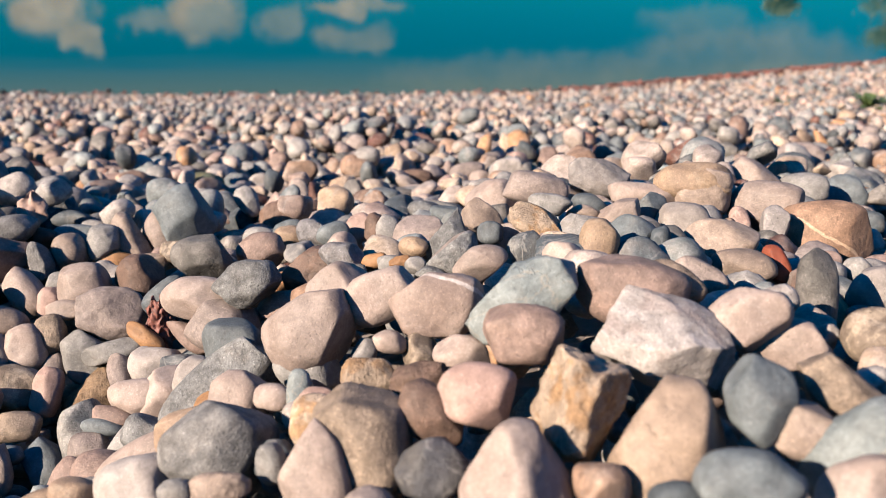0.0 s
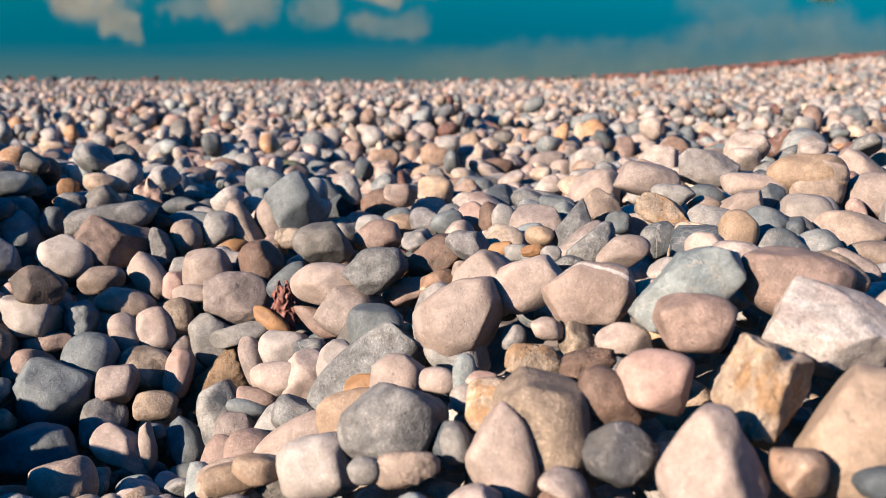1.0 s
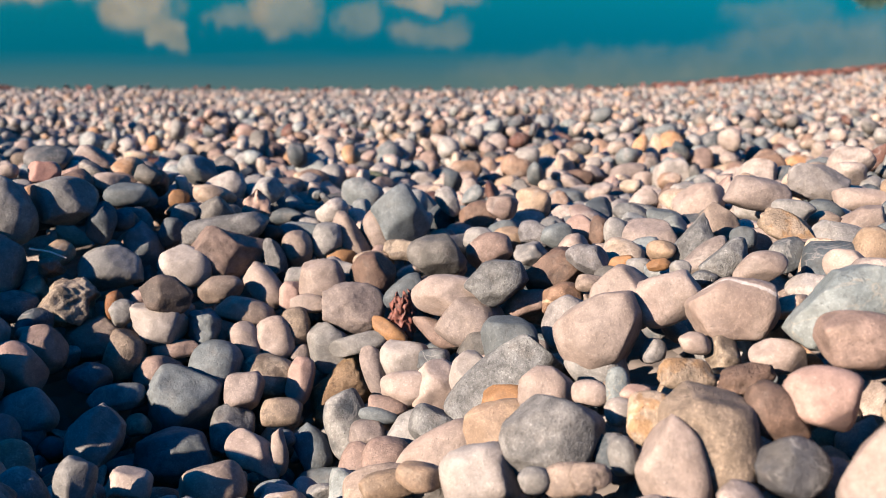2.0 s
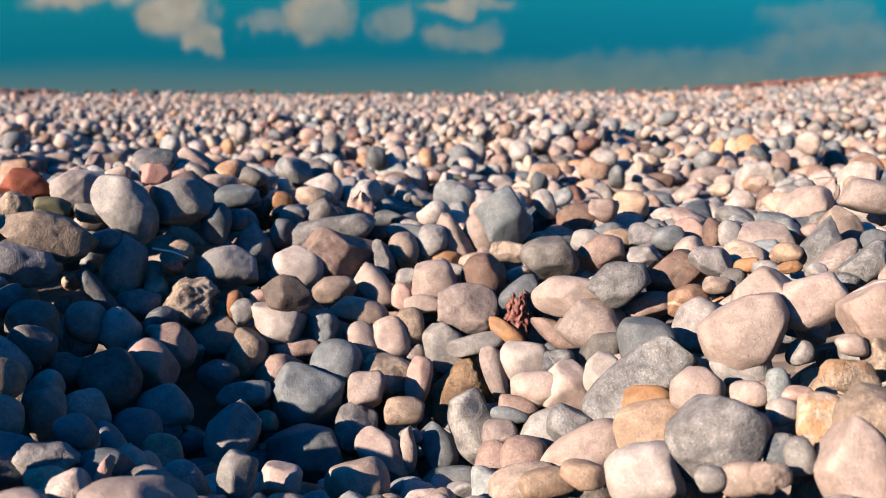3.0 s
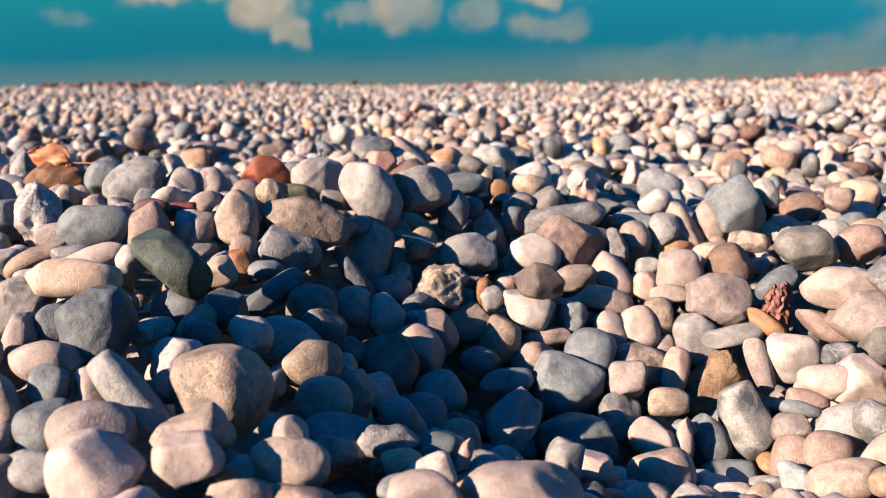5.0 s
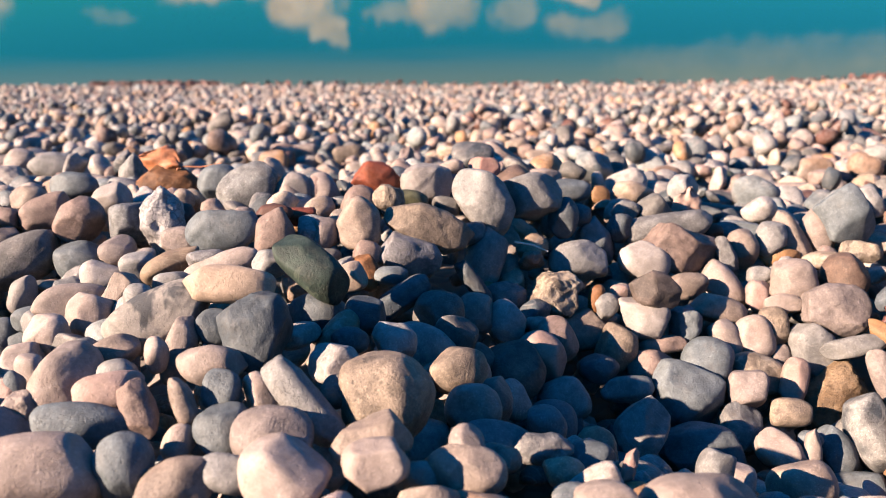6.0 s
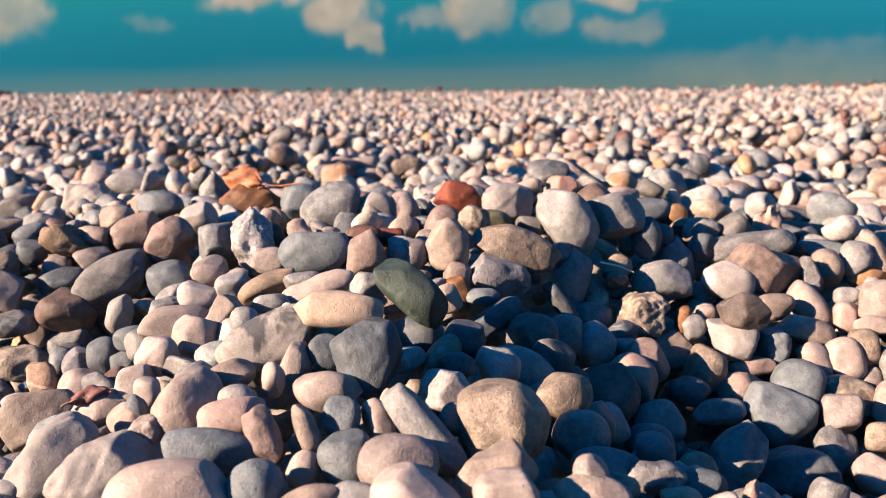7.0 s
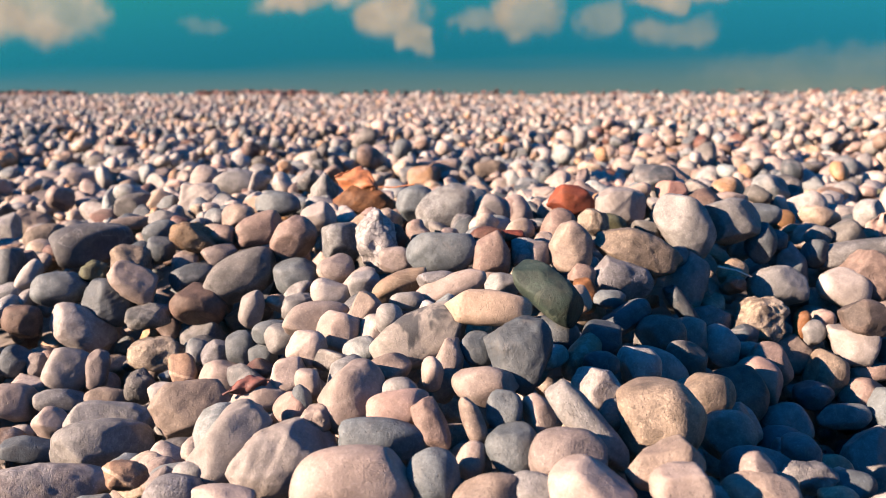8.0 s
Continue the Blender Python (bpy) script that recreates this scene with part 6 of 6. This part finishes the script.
def dry_leaf(m, length, width, curl, bend, mat, words, stem=0.4, seed=1):
    """A curled leaf with some thickness, its base at the origin of m, growing along its z."""
    rng = np.random.default_rng(seed)
    root = new("dry_leaf")
    root.matrix_world = m
    tagged(root, words, "leaf")
    us, vs = np.linspace(0, 1, 18), np.linspace(-1, 1, 13)
    front = []
    for u in us:
        half = width / 2 * (math.sin(math.pi * min(u * 0.93 + 0.05, 1.0)) ** 1.05) * (1 + 0.10 * math.sin(u * 19 + seed))
        for v in vs:
            a = curl * v
            x = half * math.sin(a) / max(curl, 0.01)
            y = half * (1 - math.cos(a)) / max(curl, 0.01) - 0.05 * width * math.exp(-(v * 6) ** 2)
            y += bend * length * u * u + 0.05 * width * math.sin(u * 11 + v * 5 + seed)
            front.append((x, y, u * length + 0.04 * length * abs(v) * math.sin(7 * v + seed)))
    front = np.array(front) + rng.normal(0, length * 0.006, (len(front), 3))
    n0, nv = len(front), len(vs)
    verts = np.concatenate([front, front + (0, 0.0006, 0)])
    faces = []
    for i in range(len(us) - 1):
        for j in range(nv - 1):
            q = (i * nv + j, i * nv + j + 1, (i + 1) * nv + j + 1, (i + 1) * nv + j)
            faces += [q, tuple(k + n0 for k in q[::-1])]
    rim = [i * nv for i in range(len(us))] + [(len(us) - 1) * nv + j for j in range(1, nv)] + [i * nv + nv - 1 for i in range(len(us) - 2, -1, -1)] + list(range(nv - 2, 0, -1))
    for a, b in zip(rim, rim[1:] + rim[:1]):
        faces.append((a, b, b + n0, a + n0))
    part("blade", verts, faces, mat, root)
    v, f = tube([(0, 0.001, length * 0.5), (0, 0.0012, 0), (0.1 * length * stem, 0.002, -0.5 * stem * length), (0.3 * length * stem, 0.002, -stem * length)], [0.0005, 0.0008, 0.0009, 0.0011])
    part("stem", v, f, mat, root)
    return root


LEAF_BROWN = plain("dry_leaf_brown", (0.24, 0.165, 0.135), (0.15, 0.095, 0.075), 120.0)
LEAF_ORANGE = plain("dry_leaf_orange", (0.24, 0.080, 0.026), (0.15, 0.052, 0.018), 120.0)
LEAF_RUST = plain("dry_leaf_rust", (0.12, 0.036, 0.024), (0.055, 0.02, 0.015), 160.0)
WOOD_PALE = plain("weathered_wood", (0.55, 0.45, 0.36), (0.40, 0.32, 0.26), 200.0)
WOOD_DARK = plain("dark_twig_bark", (0.10, 0.06, 0.045), (0.16, 0.10, 0.07), 200.0)
GREEN = plain("weed_green", (0.045, 0.065, 0.014), (0.025, 0.045, 0.010), 60.0, 0.55)

dry_leaf(pose(-0.437, 0.915, -0.014, -6, 8, 8), 0.046, 0.034, 0.35, 0.05, LEAF_BROWN, "curled pale brown dry leaf standing between pebbles", 0.3, 1)


def bark_piece(m, wide, tall, seed):
    """A torn, curled flake of bark: a ragged shell with flutes along it, thicker in the middle."""
    rng = np.random.default_rng(seed)
    us, vs = np.linspace(0, 1, 30), np.linspace(-1, 1, 25)
    tear = rng.normal(0, 1, (2, 25))
    tear = tear + 0.6 * np.roll(tear, 1, 1)
    outer = []
    for u in us:
        for j, v in enumerate(vs):
            side = wide / 2 * (0.62 + 0.38 * math.sin(2.6 * u + 0.5)) * (1 + 0.16 * math.sin(17 * u + seed) * abs(v))
            a = 1.25 * v + 0.35 * (u - 0.5)
            flute = 0.0009 * math.sin(11 * v + 3 * math.sin(5 * u)) + 0.0006 * math.sin(23 * v + 9 * u) + 0.0009 * math.sin(37 * u + 6 * v)
            z = tall * (u - 0.5) * (1 + 0.03 * tear[0 if u < 0.5 else 1][j] * abs(2 * u - 1) ** 2)
            outer.append((side * math.sin(a) + 0.18 * wide * (u - 0.5), -side * (math.cos(a) - 0.5) - flute, z + 0.003 * math.sin(9 * v)))
    outer = np.array(outer) + rng.normal(0, 0.00035, (len(outer), 3))
    count, nv = len(outer), len(vs)
    thick = np.repeat(0.0028 + 0.0030 * np.sin(np.pi * us), nv)[:, None]
    verts = np.concatenate([outer, outer + thick * np.array((0.0, 1.0, 0.0))])
    faces = []
    for i in range(len(us) - 1):
        for j in range(nv - 1):
            q = (i * nv + j, i * nv + j + 1, (i + 1) * nv + j + 1, (i + 1) * nv + j)
            faces += [q, tuple(k + count for k in q[::-1])]
    rim = [j for j in range(nv)] + [i * nv + nv - 1 for i in range(1, len(us))] + [(len(us) - 1) * nv + j for j in range(nv - 2, -1, -1)] + [i * nv for i in range(len(us) - 2, 0, -1)]
    for p, q in zip(rim, rim[1:] + rim[:1]):
        faces.append((q, p, p + count, q + count))
    ob = mesh_object("bark_piece", verts, faces, LEAF_RUST)
    ob.matrix_world = m
    return tagged(ob, "torn rust-red piece of bark standing between pebbles", "bark")


bark_piece(pose(-0.246, 0.735, -0.036, -8, -7, 15), 0.027, 0.044, 6)
dry_leaf(pose(-1.003, 0.812, 0.078, -59, -63, 66), 0.052, 0.050, 1.1, 0.10, LEAF_ORANGE, "curled orange-brown dry leaf lying on pebbles", 0.9, 3)
dry_leaf(pose(-0.925, 0.362, 0.050, -70, 68, -42), 0.030, 0.024, 1.7, 0.12, LEAF_RUST, "curled rust-brown dry leaf between pale pebbles", 0.2, 4)


def twig(points, radius, mat, words):
    v, f = tube(points, [radius * k for k in np.linspace(1.0, 0.6, len(points))])
    return tagged(mesh_object("twig", v, f, mat), words, "twig")


twig([(-0.598, 0.735, 0.028), (-0.580, 0.738, 0.024), (-0.566, 0.740, 0.017)], 0.0011, WOOD_PALE, "thin pale stick lying in shade between pebbles")
twig([(-1.118, 1.269, -0.024), (-1.105, 1.277, -0.014), (-1.089, 1.283, -0.015), (-1.073, 1.288, -0.02)], 0.0014, WOOD_DARK, "thin dark bent twig on the pebbles")


def weed(x, y, size, blades, seed):
    rng = np.random.default_rng(seed)
    root = new("weed")
    root.location = (x, y, float(height(x, y)) + 0.018)
    tagged(root, "low green weed growing out of the shingle", "plant", group="weeds on the beach")
    for _ in range(blades):
        a, r = rng.uniform(0, 6.28), rng.uniform(0.35, 1.0) * size
        rise, w = rng.uniform(0.15, 0.6) * size, rng.uniform(0.10, 0.2) * size
        out, side = Vector((math.cos(a), math.sin(a), 0)), Vector((-math.sin(a), math.cos(a), 0))
        verts, faces = [], []
        for i, (u, k) in enumerate(((0.0, 0.15), (0.35, 0.8), (0.7, 1.0), (1.0, 0.1))):
            mid = out * (r * u) + Vector((0, 0, rise * math.sin(u * 2.2)))
            verts += [(mid - side * w * k)[:], (mid + side * w * k + Vector((0, 0, 0.002)))[:]]
            if i:
                faces.append((2 * i - 2, 2 * i - 1, 2 * i + 1, 2 * i))
        part("leaf", verts, faces, GREEN, root)


weed(1.66, 3.5, 0.11, 22, 3)
weed(1.62, 4.3, 0.07, 12, 4)

# brown leaf litter washed up along the water's edge
rng = np.random.default_rng(17)
x = np.concatenate([1.0 + 4.9 * rng.uniform(0, 1, 1900) ** 0.75, rng.uniform(-6.5, -5.0, 520), rng.uniform(-10.8, -8.2, 560), rng.uniform(-4.8, 1.0, 130)])
y = shore(x) - 0.22 + rng.normal(0, 0.09, len(x)) + 0.05 * np.sin(x * 4)
z = height(x, y) + rng.uniform(0.004, 0.045, len(x))
v0 = np.array([(-0.5, -0.35, 0), (0.5, -0.25, 0.1), (0.45, 0.35, 0), (-0.4, 0.3, 0.15), (-0.5, -0.35, 0.12), (0.5, -0.25, 0.22), (0.45, 0.35, 0.12), (-0.4, 0.3, 0.27)])
f0 = np.array([(3, 2, 1, 0), (4, 5, 6, 7), (0, 1, 5, 4), (1, 2, 6, 5), (2, 3, 7, 6), (3, 0, 4, 7)])
R = turns(rng, len(x), 0.6)
verts = np.einsum("nij,nvj->nvi", R, v0[None] * rng.uniform(0.025, 0.075, len(x))[:, None, None]) + np.stack([x, y, z], -1)[:, None]
faces = (f0[None] + (np.arange(len(x)) * 8)[:, None, None]).reshape(-1, 4)
LITTER = plain("washed_up_litter", (0.10, 0.032, 0.021), (0.05, 0.02, 0.015), 9.0, 0.8)
tagged(mesh_object("leaf_litter", verts.reshape(-1, 3), faces, LITTER, False), "dark reddish-brown leaf litter along the water's edge", "litter", kind="stuff")


# ---- trees on the far bank, seen mirrored in the lake ----
BARK = plain("tree_bark", (0.16, 0.12, 0.09), (0.09, 0.07, 0.05), 6.0, 0.9)
LEAVES = plain("tree_leaves", (0.06, 0.058, 0.013), (0.032, 0.042, 0.010), 1.5, 0.6)


def tree(x, y, tall, spread, seed):
    rng = np.random.default_rng(seed)
    root = new("tree")
    root.location = (x, y, float(height(x, y)) - 0.1)
    tagged(root, "broadleaf tree in olive-green leaf on the far bank", "tree", group="trees of the far bank")
    v, f = tube([(0, 0, 0), (0.1, 0, tall * 0.3), (0, 0.1, tall * 0.6), (0.05, 0, tall * 0.85)], [0.2, 0.16, 0.1, 0.03], 9)
    part("trunk", v, f, BARK, root)
    clumps = []
    for i in range(9):
        a, r, h = i * 2.4, rng.uniform(0.4, 1.0) * spread, rng.uniform(0.45, 0.95) * tall
        r *= 1.25 - 0.75 * h / tall
        tip = (r * math.cos(a), r * math.sin(a), h)
        v, f = tube([(0, 0, h * 0.55), (tip[0] * 0.5, tip[1] * 0.5, h * 0.8), tip], [0.08, 0.05, 0.02])
        part("limb", v, f, BARK, root)
        clumps.append(tip)
    c = np.array(clumps)[rng.integers(0, len(clumps), 2600)] + rng.normal(0, 1, (2600, 3)) * (spread * 0.26, spread * 0.26, tall * 0.06)
    q = np.array([(-0.5, 0, 0), (0, -0.3, 0.06), (0.5, 0, 0), (0, 0.3, 0.06)]) * 0.26
    verts = np.einsum("nij,vj->nvi", turns(rng, len(c), 0.9), q) + c[:, None]
    part("crown", verts.reshape(-1, 3), np.arange(len(c) * 4).reshape(-1, 4), LEAVES, root, smooth=False)


tree(26.0, 71.5, 5.1, 1.5, 2)
tree(35.0, 72.0, 6.9, 2.2, 5)
